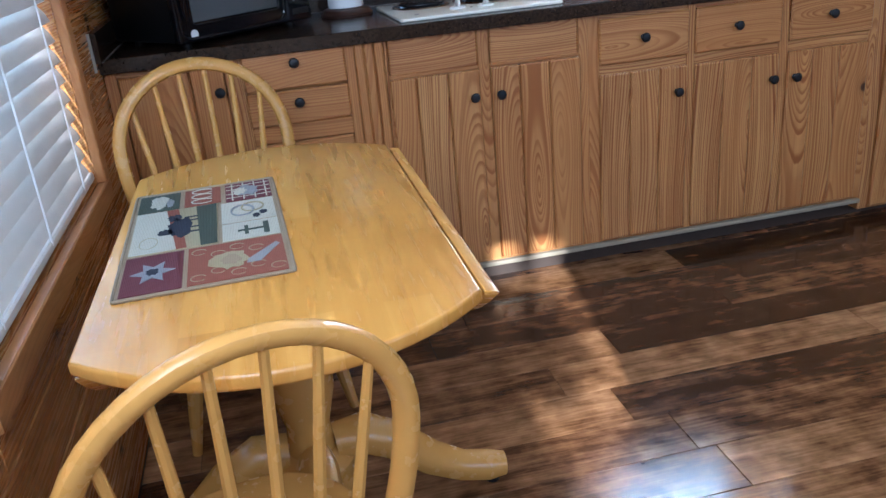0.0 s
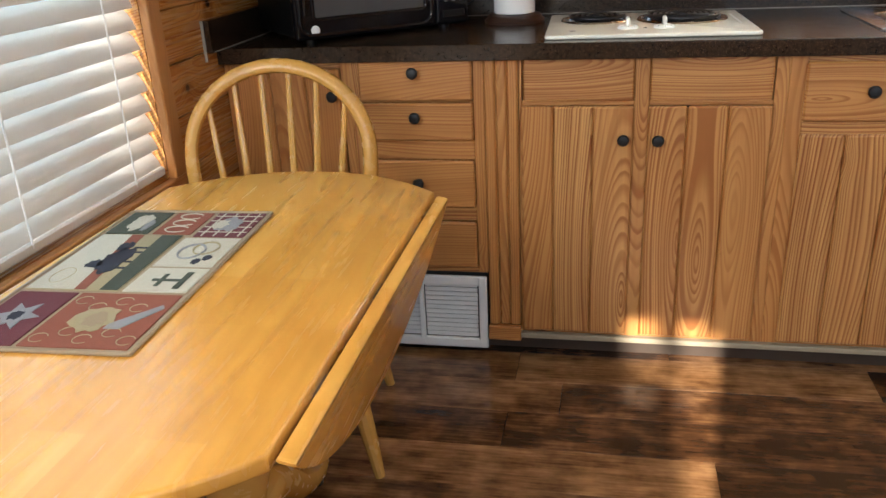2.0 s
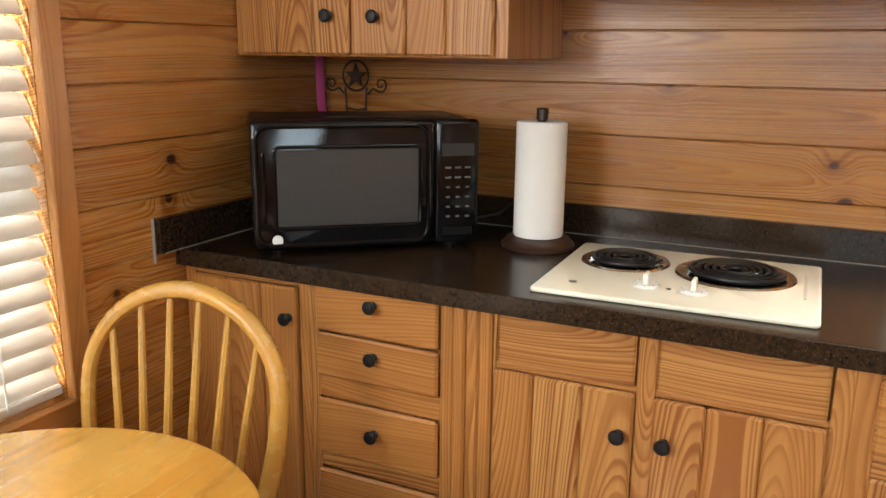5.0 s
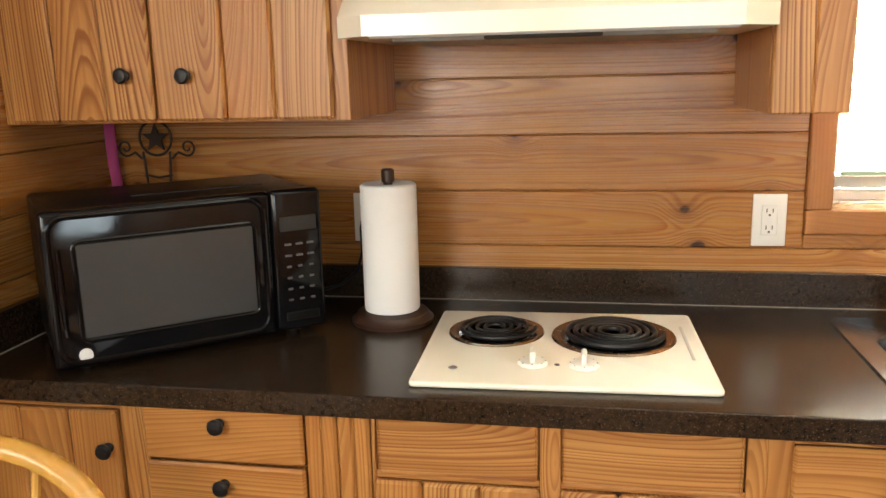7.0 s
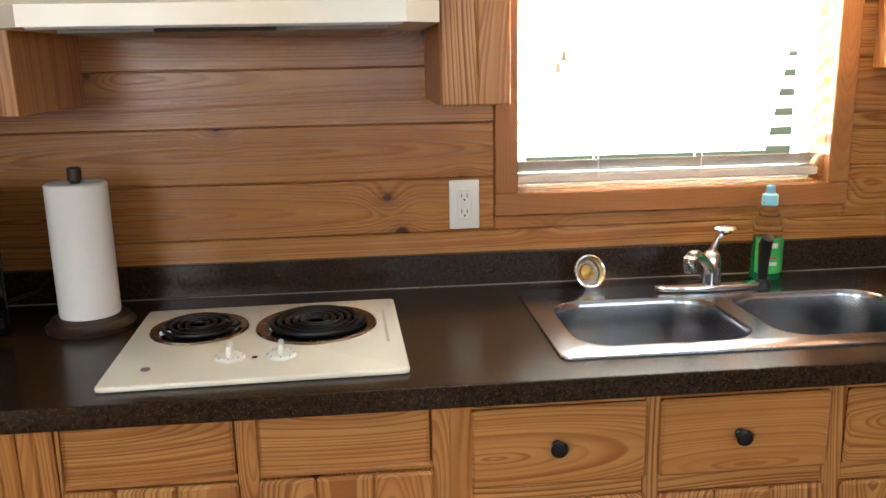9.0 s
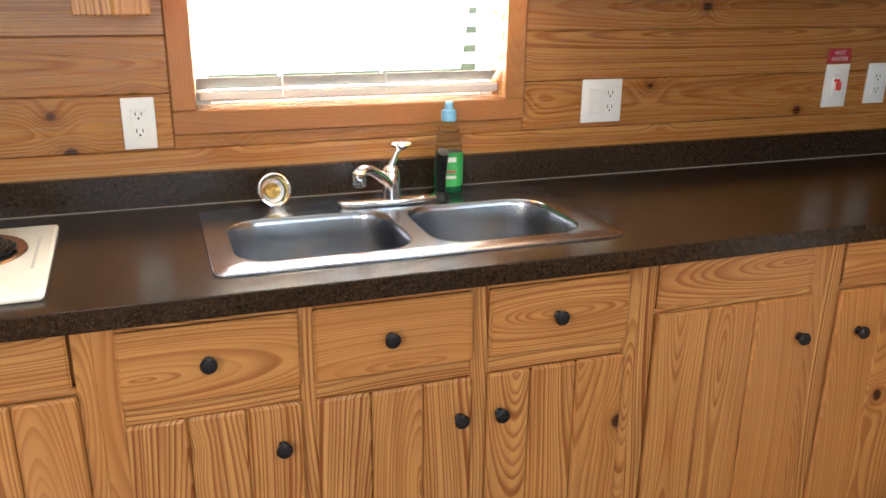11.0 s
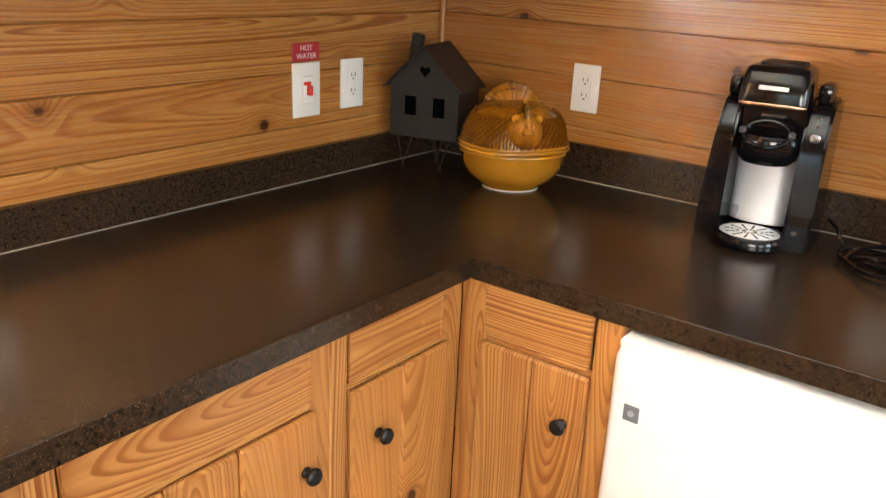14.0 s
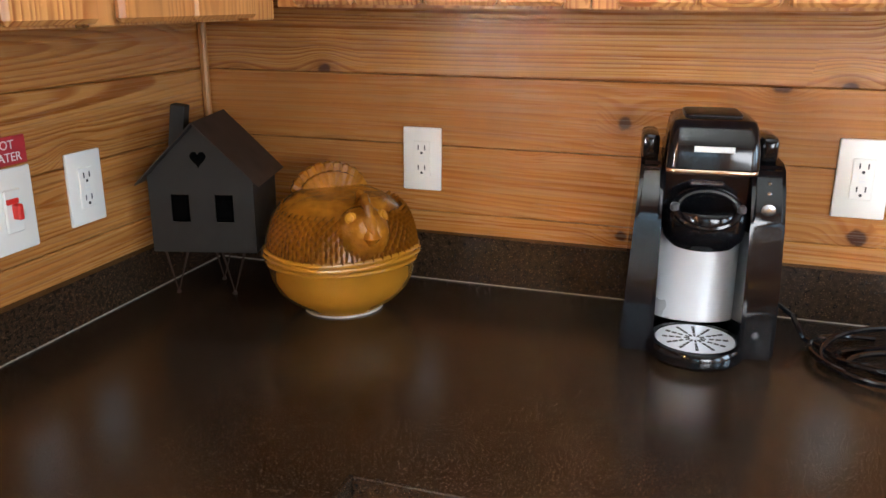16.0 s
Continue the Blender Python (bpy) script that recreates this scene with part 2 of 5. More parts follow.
black_gloss = varied("black_gloss", (0.004, 0.004, 0.005), 0.10, 0.0, 40, 0.2, 0, Specular_IOR_Level=0.35)
black_matt = varied("black_matt", (0.006, 0.006, 0.006), 0.36, 0.0, 60, 0.2, 0.1, Specular_IOR_Level=0.25)
slat_m = varied("blind_slat", (0.62, 0.57, 0.51), 0.45, 0.0, 20, 0.08, 0)
plaster = varied("ceiling_white", (0.70, 0.66, 0.58), 0.8, 0.0, 30, 0.1)
caulk = material("pale_caulk", (0.25, 0.22, 0.18), 0.7)
glass_m = material("window_glass", (1, 1, 1), 0.0, 0.0, Transmission_Weight=1.0, IOR=1.02)


# ---- mesh tools ----
def add_box(bm, c, s, bevel=0.0, seg=1, rot=None):
    made = bmesh.ops.create_cube(bm, size=1.0)["verts"]
    bmesh.ops.scale(bm, vec=s, verts=made)
    if bevel:
        made = bmesh.ops.bevel(bm, geom=list({e for v in made for e in v.link_edges}), offset=bevel, segments=seg, affect="EDGES", profile=0.5)["verts"]
    if rot:
        bmesh.ops.rotate(bm, cent=(0, 0, 0), matrix=rot, verts=made)
    bmesh.ops.translate(bm, vec=c, verts=made)
    return made


def box(c, s, bevel=0.0, seg=1, rot=None):
    bm = bmesh.new()
    add_box(bm, c, s, bevel, seg, rot)
    return bm


def add_rings(bm, rings, closed_loop=True, cap0=True, cap1=True):
    """Skins a stack of loops of points."""
    vs = [[bm.verts.new(p) for p in ring] for ring in rings]
    k = len(vs[0])
    for a, b in zip(vs, vs[1:]):
        for i in range(k if closed_loop else k - 1):
            bm.faces.new((a[i], a[(i + 1) % k], b[(i + 1) % k], b[i]))
    if cap0:
        bm.faces.new(list(reversed(vs[0])))
    if cap1:
        bm.faces.new(vs[-1])
    return vs


def add_lathe(bm, profile, c=(0, 0, 0), seg=24, cap0=True, cap1=True, m=None):
    m = m or Matrix.Identity(3)
    add_rings(bm, [[Vector(c) + m @ Vector((r * math.cos(a), r * math.sin(a), z)) for a in (2 * math.pi * i / seg for i in range(seg))] for r, z in profile], True, cap0, cap1)
    return bm


def lathe(profile, c=(0, 0, 0), seg=24, cap0=True, cap1=True, m=None):
    return add_lathe(bmesh.new(), profile, c, seg, cap0, cap1, m)


def add_tube(bm, pts, radius, seg=10, loop=False, flat=1.0):
    pts = [Vector(p) for p in pts]
    k = len(pts)
    rad = radius if isinstance(radius, (list, tuple)) else [radius] * k
    rings, up = [], None
    for i, p in enumerate(pts):
        a = pts[(i - 1) % k] if loop or i else pts[0]
        b = pts[(i + 1) % k] if loop or i < k - 1 else pts[-1]
        d = (b - a).normalized()
        if up is None:
            up = d.orthogonal().normalized()
        up = (up - d * up.dot(d)).normalized()
        side = d.cross(up)
        rings.append([p + (up * math.cos(t) + side * math.sin(t) * flat) * rad[i] for t in (2 * math.pi * j / seg for j in range(seg))])
    if loop:
        rings.append(rings[0])
    add_rings(bm, rings, True, not loop, not loop)
    if loop:
        bmesh.ops.remove_doubles(bm, verts=bm.verts, dist=1e-6)
    return bm


def tube(pts, radius, seg=10, loop=False, flat=1.0):
    return add_tube(bmesh.new(), pts, radius, seg, loop, flat)


def prism(outline, z0, z1, bevel=0.0, seg=2):
    bm = bmesh.new()
    lo = [bm.verts.new((x, y, z0)) for x, y in outline]
    f = bm.faces.new(lo)
    ext = bmesh.ops.extrude_face_region(bm, geom=[f])["geom"]
    bmesh.ops.translate(bm, vec=(0, 0, z1 - z0), verts=[g for g in ext if isinstance(g, bmesh.types.BMVert)])
    bmesh.ops.recalc_face_normals(bm, faces=bm.faces)
    if bevel:
        es = [e for e in bm.edges if abs(e.verts[0].co.z - e.verts[1].co.z) < 1e-6]
        bmesh.ops.bevel(bm, geom=es, offset=bevel, segments=seg, affect="EDGES", profile=0.5)
    return bm


def rrect(x0, x1, y0, y1, r, n=6):
    pts = []
    for cx, cy, a0 in ((x1 - r, y1 - r, 0), (x0 + r, y1 - r, 90), (x0 + r, y0 + r, 180), (x1 - r, y0 + r, 270)):
        for i in range(n + 1):
            a = radians(a0 + 90 * i / n)
            pts.append((cx + r * math.cos(a), cy + r * math.sin(a)))
    return pts


def mesh_of(name, bm, mat, smooth=35):
    me = bpy.data.meshes.new(name)
    bmesh.ops.recalc_face_normals(bm, faces=bm.faces)
    if smooth:
        lim = radians(smooth)
        for f in bm.faces:
            f.smooth = True
        for e in bm.edges:
            e.smooth = len(e.link_faces) == 2 and e.calc_face_angle(0) < lim
    bm.to_mesh(me)
    bm.free()
    me.materials.append(mat)
    return me


def part(name, bm, mat, parent=None, label="", at=None, smooth=35):
    ob = new(name, mesh_of(name, bm, mat, smooth))
    if parent:
        ob.parent = parent
    if at is not None:
        ob.matrix_basis = at if isinstance(at, Matrix) else Matrix.Translation(at)
    return tagged(ob, label)


def thing(name, at, label, category, group="", kind=""):
    ob = new(name)
    ob.empty_display_size = 0.1
    ob.matrix_basis = at if isinstance(at, Matrix) else Matrix.Translation(at)
    return tagged(ob, label, category, group, kind)


SHARED = {}


def piece(name, c, s, mat, parent, bevel=0.002, label=""):
    """A bevelled board about its own middle; alike boards share their mesh."""
    key = (name, tuple(round(x, 4) for x in s), mat.name, bevel)
    if key not in SHARED:
        SHARED[key] = mesh_of(name, box((0, 0, 0), s, bevel), mat, 0)
    ob = new(name, SHARED[key])
    ob.parent = parent
    ob.location = c
    return tagged(ob, label)


def span(name, lo, hi, mat, parent, bevel=0.002, label=""):
    """A board between two opposite corners."""
    return piece(name, [(a + b) / 2 for a, b in zip(lo, hi)], [b - a for a, b in zip(lo, hi)], mat, parent, bevel, label)


# ---- the room ----
X0, X1, Y0, Y1, TOP = -0.32, 3.766, -1.45, 3.245, 2.45
PLANK = 0.012


def structure(name, bm, mat, label):
    return tagged(part(name, bm, mat, smooth=0), label, "structure", kind="structure")


def holed(axis, at, thick, a0, a1, z1, holes):
    """A wall slab with openings: axis x runs along x at y = at."""
    bm = bmesh.new()
    cuts = sorted(holes)
    edges, a = [], a0
    for h0, h1, b, t in cuts:
        edges += [(a, h0, 0, z1), (h0, h1, 0, b), (h0, h1, t, z1)]
        a = h1
    edges.append((a, a1, 0, z1))
    for p, q, b, t in edges:
        if q - p < 1e-4 or t - b < 1e-4:
            continue
        if axis == "x":
            add_box(bm, ((p + q) / 2, at + thick / 2, (b + t) / 2), (q - p, abs(thick), t - b))
        else:
            add_box(bm, (at + thick / 2, (p + q) / 2, (b + t) / 2), (abs(thick), q - p, t - b))
    return bm


SINK_WIN = (1.381, 2.151, 1.124, 1.98)
WEST_WIN = (1.27, 2.285, 0.645, 1.95)
# the next three are out of view, added to go with the fill lamps
REAR_WIN = (-0.65, 0.95, 1.0, 2.2)
SOUTH_WIN = (0.75, 1.75, 1.0, 2.2)
EAST_WIN = (2.40, 3.40, 1.0, 2.2)
# unseen gap added in the south wall, sized to throw the sun patch
SUN_GAP = (0.08, 0.48, 1.20, 1.87)
wall_north = structure("wall_north", holed("x", Y1 + PLANK, 0.14, X0 - 0.2, X1 + 0.2, TOP, [SINK_WIN]), wall_x, "wall of horizontal varnished knotty pine boards")
wall_west = structure("wall_west", holed("y", X0 - PLANK, -0.14, Y0 - 0.2, Y1 + PLANK, TOP, [REAR_WIN, WEST_WIN]), wall_y, "side wall of horizontal knotty pine boards")
wall_east = structure("wall_east", holed("y", X1 + PLANK, 0.14, Y0 - 0.2, Y1 + PLANK, TOP, []), wall_y, "end wall of horizontal knotty pine boards")
wall_south = structure("wall_south", holed("x", Y0, -0.14, X0 - 0.012, X1 + 0.012, TOP, [SUN_GAP, SOUTH_WIN, EAST_WIN]), wall_x, "plain pine wall closing the room")
floor = structure("floor", box(((X0 + X1) / 2, (Y0 + Y1) / 2, -0.06), (X1 - X0 + 0.5, Y1 - Y0 + 0.5, 0.10)), dark_slot, "floor of dark glossy wood planks")
ceiling = structure("ceiling", box(((X0 + X1) / 2, (Y0 + Y1) / 2, TOP + 0.05), (X1 - X0 + 0.5, Y1 - Y0 + 0.5, 0.1)), plaster, "plain pale ceiling")
ground = structure("ground", box((0, 0, -0.62), (4000, 4000, 0.2)), varied("grass_ground", (0.10, 0.12, 0.05), 0.9, 0, 0.5, 0.5), "grassy ground outside reaching the horizon")


# ---- windows and blinds ----
def trim_window(name, axis, face, win, sgn, label):
    """Trim boards round an opening, a sash with panes behind it, as one window; sgn points into the room."""
    w = thing(name, (0, 0, 0), label, "window", kind="structure")
    a0, a1, b0, b1 = win
    d0, d1 = sorted((face - sgn * 0.012, face + sgn * 0.012))
    j0, j1 = sorted((face - sgn * 0.152, face - sgn * 0.012))
    tw = 0.055

    def put(nm, p0, p1, z0, z1, lo, hi, mat, bev=0.003):
        if axis == "x":
            span(nm, (p0, lo, z0), (p1, hi, z1), mat, w, bev)
        else:
            span(nm, (lo, p0, z0), (hi, p1, z1), mat, w, bev)

    along = trim_x if axis == "x" else trim_y
    put("side_trim", a0 - tw, a0, b0, b1, d0, d1, trim_z)
    put("side_trim", a1, a1 + tw, b0, b1, d0, d1, trim_z)
    put("bottom_trim", a0 - tw, a1 + tw, b0 - tw, b0, d0, d1, along)
    put("top_trim", a0 - tw, a1 + tw, b1, b1 + tw, d0, d1, along)
    s0, s1 = sorted((face - sgn * 0.075, face - sgn * 0.115))
    fr = 0.035
    put("window_frame", a0, a0 + fr, b0, b1, s0, s1, white_paint)
    put("window_frame", a1 - fr, a1, b0, b1, s0, s1, white_paint)
    put("window_frame", a0 + fr, a1 - fr, b0, b0 + fr, s0, s1, white_paint)
    put("window_frame", a0 + fr, a1 - fr, b1 - fr, b1, s0, s1, white_paint)
    mid = (b0 + b1) / 2
    put("sash_bar", a0 + fr, a1 - fr, mid - 0.02, mid + 0.02, s0, s1, white_paint)
    g0, g1 = sorted((face - sgn * 0.092, face - sgn * 0.098))
    for z0, z1 in ((b0 + fr, mid - 0.02), (mid + 0.02, b1 - fr)):
        put("pane", a0 + fr, a1 - fr, z0, z1, g0, g1, glass_m, 0.0)
    for ch in w.children:
        if ch.name.startswith("pane"):
            ch.visible_shadow = False
    return w


trim_window("window_1", "x", Y1, SINK_WIN, -1, "window over the sink in pine trim")
trim_window("window_2", "y", X0, WEST_WIN, 1, "dining window in pine trim beside the table")
trim_window("window_3", "y", X0, REAR_WIN, 1, "unseen window in pine trim, added behind a fill lamp")
trim_window("window_4", "x", Y0, SOUTH_WIN, 1, "unseen window in pine trim, added behind a fill lamp")
trim_window("window_5", "x", Y0, EAST_WIN, 1, "unseen window in pine trim, added behind a fill lamp")


def blind(axis, at, win, tilt, pitch, label, cords, bottom):
    """A slatted blind: head rail, slats, bottom rail, ladder cords and a pull cord."""
    a0, a1, b0, b1 = win
    length, mid = a1 - a0 - 0.012, (a0 + a1) / 2
    base = pose(mid, at, 0) if axis == "x" else pose(at, mid, 0, 0, 0, -90)
    b = thing("window_blind", base, label, "blind")
    part("head_rail", box((0, 0, b1 - 0.025), (length, 0.05, 0.045), 0.003), slat_m, b)
    z = bottom + pitch * 0.6
    me = None
    while z < b1 - 0.06:
        if me is None:
            bm = bmesh.new()
            n, prof = 6, []
            for i in range(n + 1):
                u = (i / n - 0.5) * 0.050
                prof.append((u, 0.0035 * (1 - (u / 0.025) ** 2)))
            ring = [(u, v + 0.0013) for u, v in prof] + [(u, v - 0.0013) for u, v in reversed(prof)]
            add_rings(bm, [[(x, u, v) for u, v in ring] for x in (-length / 2, length / 2)])
            bmesh.ops.rotate(bm, cent=(0, 0, 0), matrix=Matrix.Rotation(radians(tilt), 3, "X"), verts=bm.verts)
            me = mesh_of("slat", bm, slat_m)
        s = new("slat", me)
        s.parent, s.location = b, (random.uniform(-0.002, 0.002), 0, z)
        s.rotation_euler = (radians(random.uniform(-1.5, 1.5)), 0, 0)
        z += pitch
    part("bottom_rail", box((0, 0, bottom), (length, 0.045, 0.022), 0.004), slat_m, b)
    for u in cords:
        for dy in (-0.022, 0.022):
            part("ladder_cord", tube([((u - 0.5) * length, dy, bottom), ((u - 0.5) * length, dy, b1 - 0.03)], 0.0022, 5), white_paint, b)
    return b


blind("y", X0 - 0.035, WEST_WIN, -60, 0.047, "white slatted window blind, half closed, over the dining window", (0.13, 0.5, 0.87), 0.668)
blind("x", Y1 + 0.045, SINK_WIN, -38, 0.047, "white slatted blind glowing with daylight over the sink", (0.26, 0.60), 1.150)


# ---- base cabinets ----
FRAME, FACE = 2.640, 2.626
CAB_TOP, CAB_BOTTOM = 0.868, 0.082


def knob(parent, p, out):
    """A black mushroom knob on its plate; out is the way it points."""
    m = Vector(out).to_track_quat("Z", "Y").to_matrix()
    return part("knob", lathe([(0.009, -0.001), (0.010, 0.003), (0.006, 0.006), (0.006, 0.013), (0.0145, 0.017), (0.0155, 0.022), (0.012, 0.027), (0.004, 0.0285)], (0, 0, 0), 16, m=m), black_iron, parent, "black iron knob", at=p)


class Front:
    """A cabinet front along x (or along y, for the short leg of the L)."""

    def __init__(self, name, a0, a1, label, axis="x", frame_at=FRAME, depth=0.56, z0=CAB_BOTTOM, z1=CAB_TOP, group="base cabinets", top=None):
        self.axis, self.f, self.z0 = axis, frame_at, z0
        mid = (a0 + a1) / 2
        o = (mid, frame_at, z0) if axis == "x" else (frame_at, mid, z0)
        self.o = Vector(o)
        self.t = thing(name, o, label, "cabinet", group)
        self.board("carcass", a0 + 0.001, a1 - 0.001, z0, top or z1, depth, -0.018, pine_z, 0.0)

    def board(self, nm, a0, a1, z0, z1, back, front, mat, bevel=0.003, parent=None, off=None):
        """back and front: metres behind the frame's face (negative: proud of it)."""
        lo, hi = ((a0, self.f - front * -1, z0), (a1, self.f + back, z1)) if self.axis == "x" else ((self.f - front * -1, a0, z0), (self.f + back, a1, z1))
        lo = (a0, self.f + front + 0.018, z0) if self.axis == "x" and nm == "carcass" else lo
        if self.axis == "y" and nm == "carcass":
            lo = (self.f + front + 0.036, a0, z0)
        elif nm == "carcass":
            lo = (a0, self.f + 0.018, z0)
        o = self.o + (off or Vector())
        return span(nm, Vector(lo) - o, Vector(hi) - o, mat, parent or self.t, bevel)

    def stile(self, a0, a1, z0=None, z1=CAB_TOP):
        return self.board("stile", a0, a1, self.z0 if z0 is None else z0, z1, 0.018, 0.0, pine_z if self.axis == "x" else pine_zy, 0.0015)

    def rail(self, a0, a1, z0, z1):
        return self.board("rail", a0, a1, z0, z1, 0.0175, 0.001, pine_x if self.axis == "x" else pine_y, 0.0015)

    def knob_at(self, a, z, parent, front):
        p = Vector((a, self.f + front, z)) if self.axis == "x" else Vector((self.f + front, a, z))
        return knob(parent, p - self.o, (0, -1, 0) if self.axis == "x" else (-1, 0, 0))

    def drawer(self, a0, a1, z0, z1, k=None, nm="drawer_front", proud=0.014):
        d = self.board(nm, a0, a1, z0, z1, 0.0, -proud, pine_x if self.axis == "x" else pine_y, 0.005)
        if k:
            self.knob_at(k[0], k[1], self.t, -proud)
        return d

    def door(self, a0, a1, z0, z1, splits, k=None, proud=0.014):
        """A door of upright planks with V joints."""
        o = ((a0 + a1) / 2, self.f, z0) if self.axis == "x" else (self.f, (a0 + a1) / 2, z0)
        d = part("door", box((0, 0.004, (z1 - z0) / 2) if self.axis == "x" else (0.004, 0, (z1 - z0) / 2), (a1 - a0 - 0.004, 0.007, z1 - z0 - 0.004) if self.axis == "x" else (0.007, a1 - a0 - 0.004, z1 - z0 - 0.004)), pine_z, self.t, at=Vector(o) - self.o, smooth=0)
        cuts = [a0, *splits, a1]
        off = Vector(o) - self.o
        for p, q in zip(cuts, cuts[1:]):
            b = self.board("plank", p + 0.0008, q - 0.0008, z0, z1, 0.0, -proud, pine_z if self.axis == "x" else pine_zy, 0.005, parent=d, off=off)
            if self.axis == "x":
                b.location.y += random.uniform(-0.0008, 0.0008)
        if k:
            self.knob_at(k[0], k[1], self.t, -proud)
        return d


c = Front("corner_cabinet", X0 + 0.002, 0.040, "pine corner base cabinet with one plank door")
c.stile(X0 + 0.002, -0.285), c.stile(0.015, 0.040), c.rail(-0.285, 0.015, 0.845, CAB_TOP), c.rail(-0.285, 0.015, CAB_BOTTOM, 0.10)
c.door(-0.282, 0.013, 0.10, 0.845, (-0.185, -0.085), (-0.005, 0.775))

c = Front("drawer_cabinet", 0.040, 0.400, "pine cabinet with a stack of four drawers above a floor register", z0=0.262)
c.stile(0.040, 0.068), c.stile(0.372, 0.400)
for z0, z1 in ((0.262, 0.280), (0.419, 0.460), (0.595, 0.650), (0.753, 0.757)):
    c.rail(0.068, 0.372, z0, z1)
for z0, z1, kz in ((0.758, 0.866, 0.835), (0.650, 0.752, 0.717), (0.460, 0.594, 0.535), (0.280, 0.418, 0.358)):
    c.drawer(0.066, 0.371, z0, z1, (0.218, kz))
fl = thing("floor_register", (0.20, 2.637, 0.0), "white metal air register below the drawers", "vent")
part("backing", box((0, 0.03, 0.13), (0.385, 0.012, 0.25)), dark_slot, fl)
for x, w in ((-0.182, 0.024), (0.0, 0.016), (0.182, 0.024)):
    part("frame_bar", box((x, 0.0, 0.135), (w, 0.012, 0.226), 0.003), white_paint, fl)
for z in (0.036, 0.236):
    part("frame_rail", box((0, 0.001, z), (0.388, 0.012, 0.03), 0.003), white_paint, fl)
for side in (-1, 1):
    for i in range(12):
        piece("louvre", (side * 0.088, 0.006, 0.060 + i * 0.0145), (0.155, 0.004, 0.0126), white_paint, fl, 0.001)

c = Front("pilaster", 0.400, 0.492, "fluted pine pilaster on a small plinth block between cabinets")
for i in range(3):
    c.board("flute", 0.401 + i * 0.030, 0.430 + i * 0.030, 0.10, CAB_TOP, 0.018, -0.006 + (i % 2) * 0.003, pine_z, 0.005)
c.board("plinth_block", 0.398, 0.492, 0.055, 0.10, 0.03, -0.016, pine_x, 0.003)

c = Front("stove_cabinet", 0.492, 1.150, "two-door pine cabinet with false drawer panels under the cooktop")
c.stile(0.492, 0.500), c.stile(0.785, 0.821), c.stile(1.118, 1.150)
c.rail(0.500, 0.785, 0.742, 0.756), c.rail(0.821, 1.118, 0.742, 0.756), c.rail(0.50, 0.785, CAB_BOTTOM, 0.092), c.rail(0.821, 1.118, CAB_BOTTOM, 0.092)
c.drawer(0.504, 0.782, 0.754, 0.866, nm="false_panel", proud=0.003), c.drawer(0.823, 1.113, 0.752, 0.866, nm="false_panel", proud=0.003)
c.door(0.497, 0.786, 0.092, 0.742, (0.582, 0.683), (0.760, 0.659)), c.door(0.820, 1.120, 0.092, 0.742, (0.916, 1.015), (0.846, 0.658))

c = Front("sink_cabinet", 1.150, 2.215, "three-drawer, three-door pine cabinet under the sink", top=0.70)
for a, b in ((1.150, 1.189), (1.495, 1.526), (1.834, 1.873), (2.182, 2.215)):
    c.stile(a, b)
for (a, b), kx in zip(((1.189, 1.495), (1.526, 1.834), (1.873, 2.182)), (1.335, 1.667, 2.018)):
    c.rail(a, b, 0.846, CAB_TOP), c.rail(a, b, 0.665, 0.704), c.rail(a, b, CAB_BOTTOM, 0.092)
    c.drawer(a - 0.003, b + 0.003, 0.702, 0.848, (kx, 0.779))
c.door(1.186, 1.498, 0.092, 0.670, (1.292, 1.395), (1.457, 0.586))
c.door(1.523, 1.837, 0.092, 0.666, (1.63, 1.735), (1.808, 0.583))
c.door(1.870, 2.185, 0.092, 0.666, (1.965, 2.07), (1.895, 0.580))

c = Front("plank_door_cabinet", 2.215, 2.712, "pine cabinet with one wide plank door", z0=0.035)
c.stile(2.215, 2.256), c.stile(2.668, 2.712), c.rail(2.256, 2.668, 0.742, 0.756), c.rail(2.256, 2.668, 0.035, 0.045)
c.drawer(2.258, 2.664, 0.755, 0.867, nm="false_panel", proud=0.004)
c.door(2.258, 2.672, 0.045, 0.744, (2.39, 2.515), (2.642, 0.645))

c = Front("narrow_cabinet", 2.712, 3.072, "narrow pine cabinet with a plank door at the inner corner", z0=0.035)
c.stile(2.712, 2.752), c.stile(3.012, 3.072), c.rail(2.752, 3.012, 0.740, 0.752), c.rail(2.752, 3.012, 0.035, 0.045)
c.drawer(2.754, 3.006, 0.752, 0.867, nm="false_panel", proud=0.004)
c.door(2.750, 3.026, 0.045, 0.742, (2.885,), (2.817, 0.637))

c = Front("end_cabinet", 2.300, 2.639, "pine cabinet with a narrow plank door beside the fridge", "y", 3.072, z0=0.035)
c.stile(2.300, 2.352), c.stile(2.582, 2.639), c.rail(2.352, 2.582, 0.742, 0.754), c.rail(2.352, 2.582, 0.035, 0.045)
c.drawer(2.356, 2.580, 0.754, 0.867, nm="false_panel", proud=0.004)
c.door(2.350, 2.588, 0.045, 0.744, (2.468,), (2.391, 0.640))

# the recess's shade is put into the board's dark colour
toe = structure("baseboard", box((1.37, 2.70, 0.04), (3.37, 0.016, 0.086)), varied("shaded_toe_board", (0.05, 0.03, 0.018), 0.6), "recessed toe board coloured dark for the shade under the cabinets")
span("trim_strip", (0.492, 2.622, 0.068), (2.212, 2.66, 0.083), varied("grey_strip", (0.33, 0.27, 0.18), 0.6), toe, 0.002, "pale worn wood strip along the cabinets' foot")

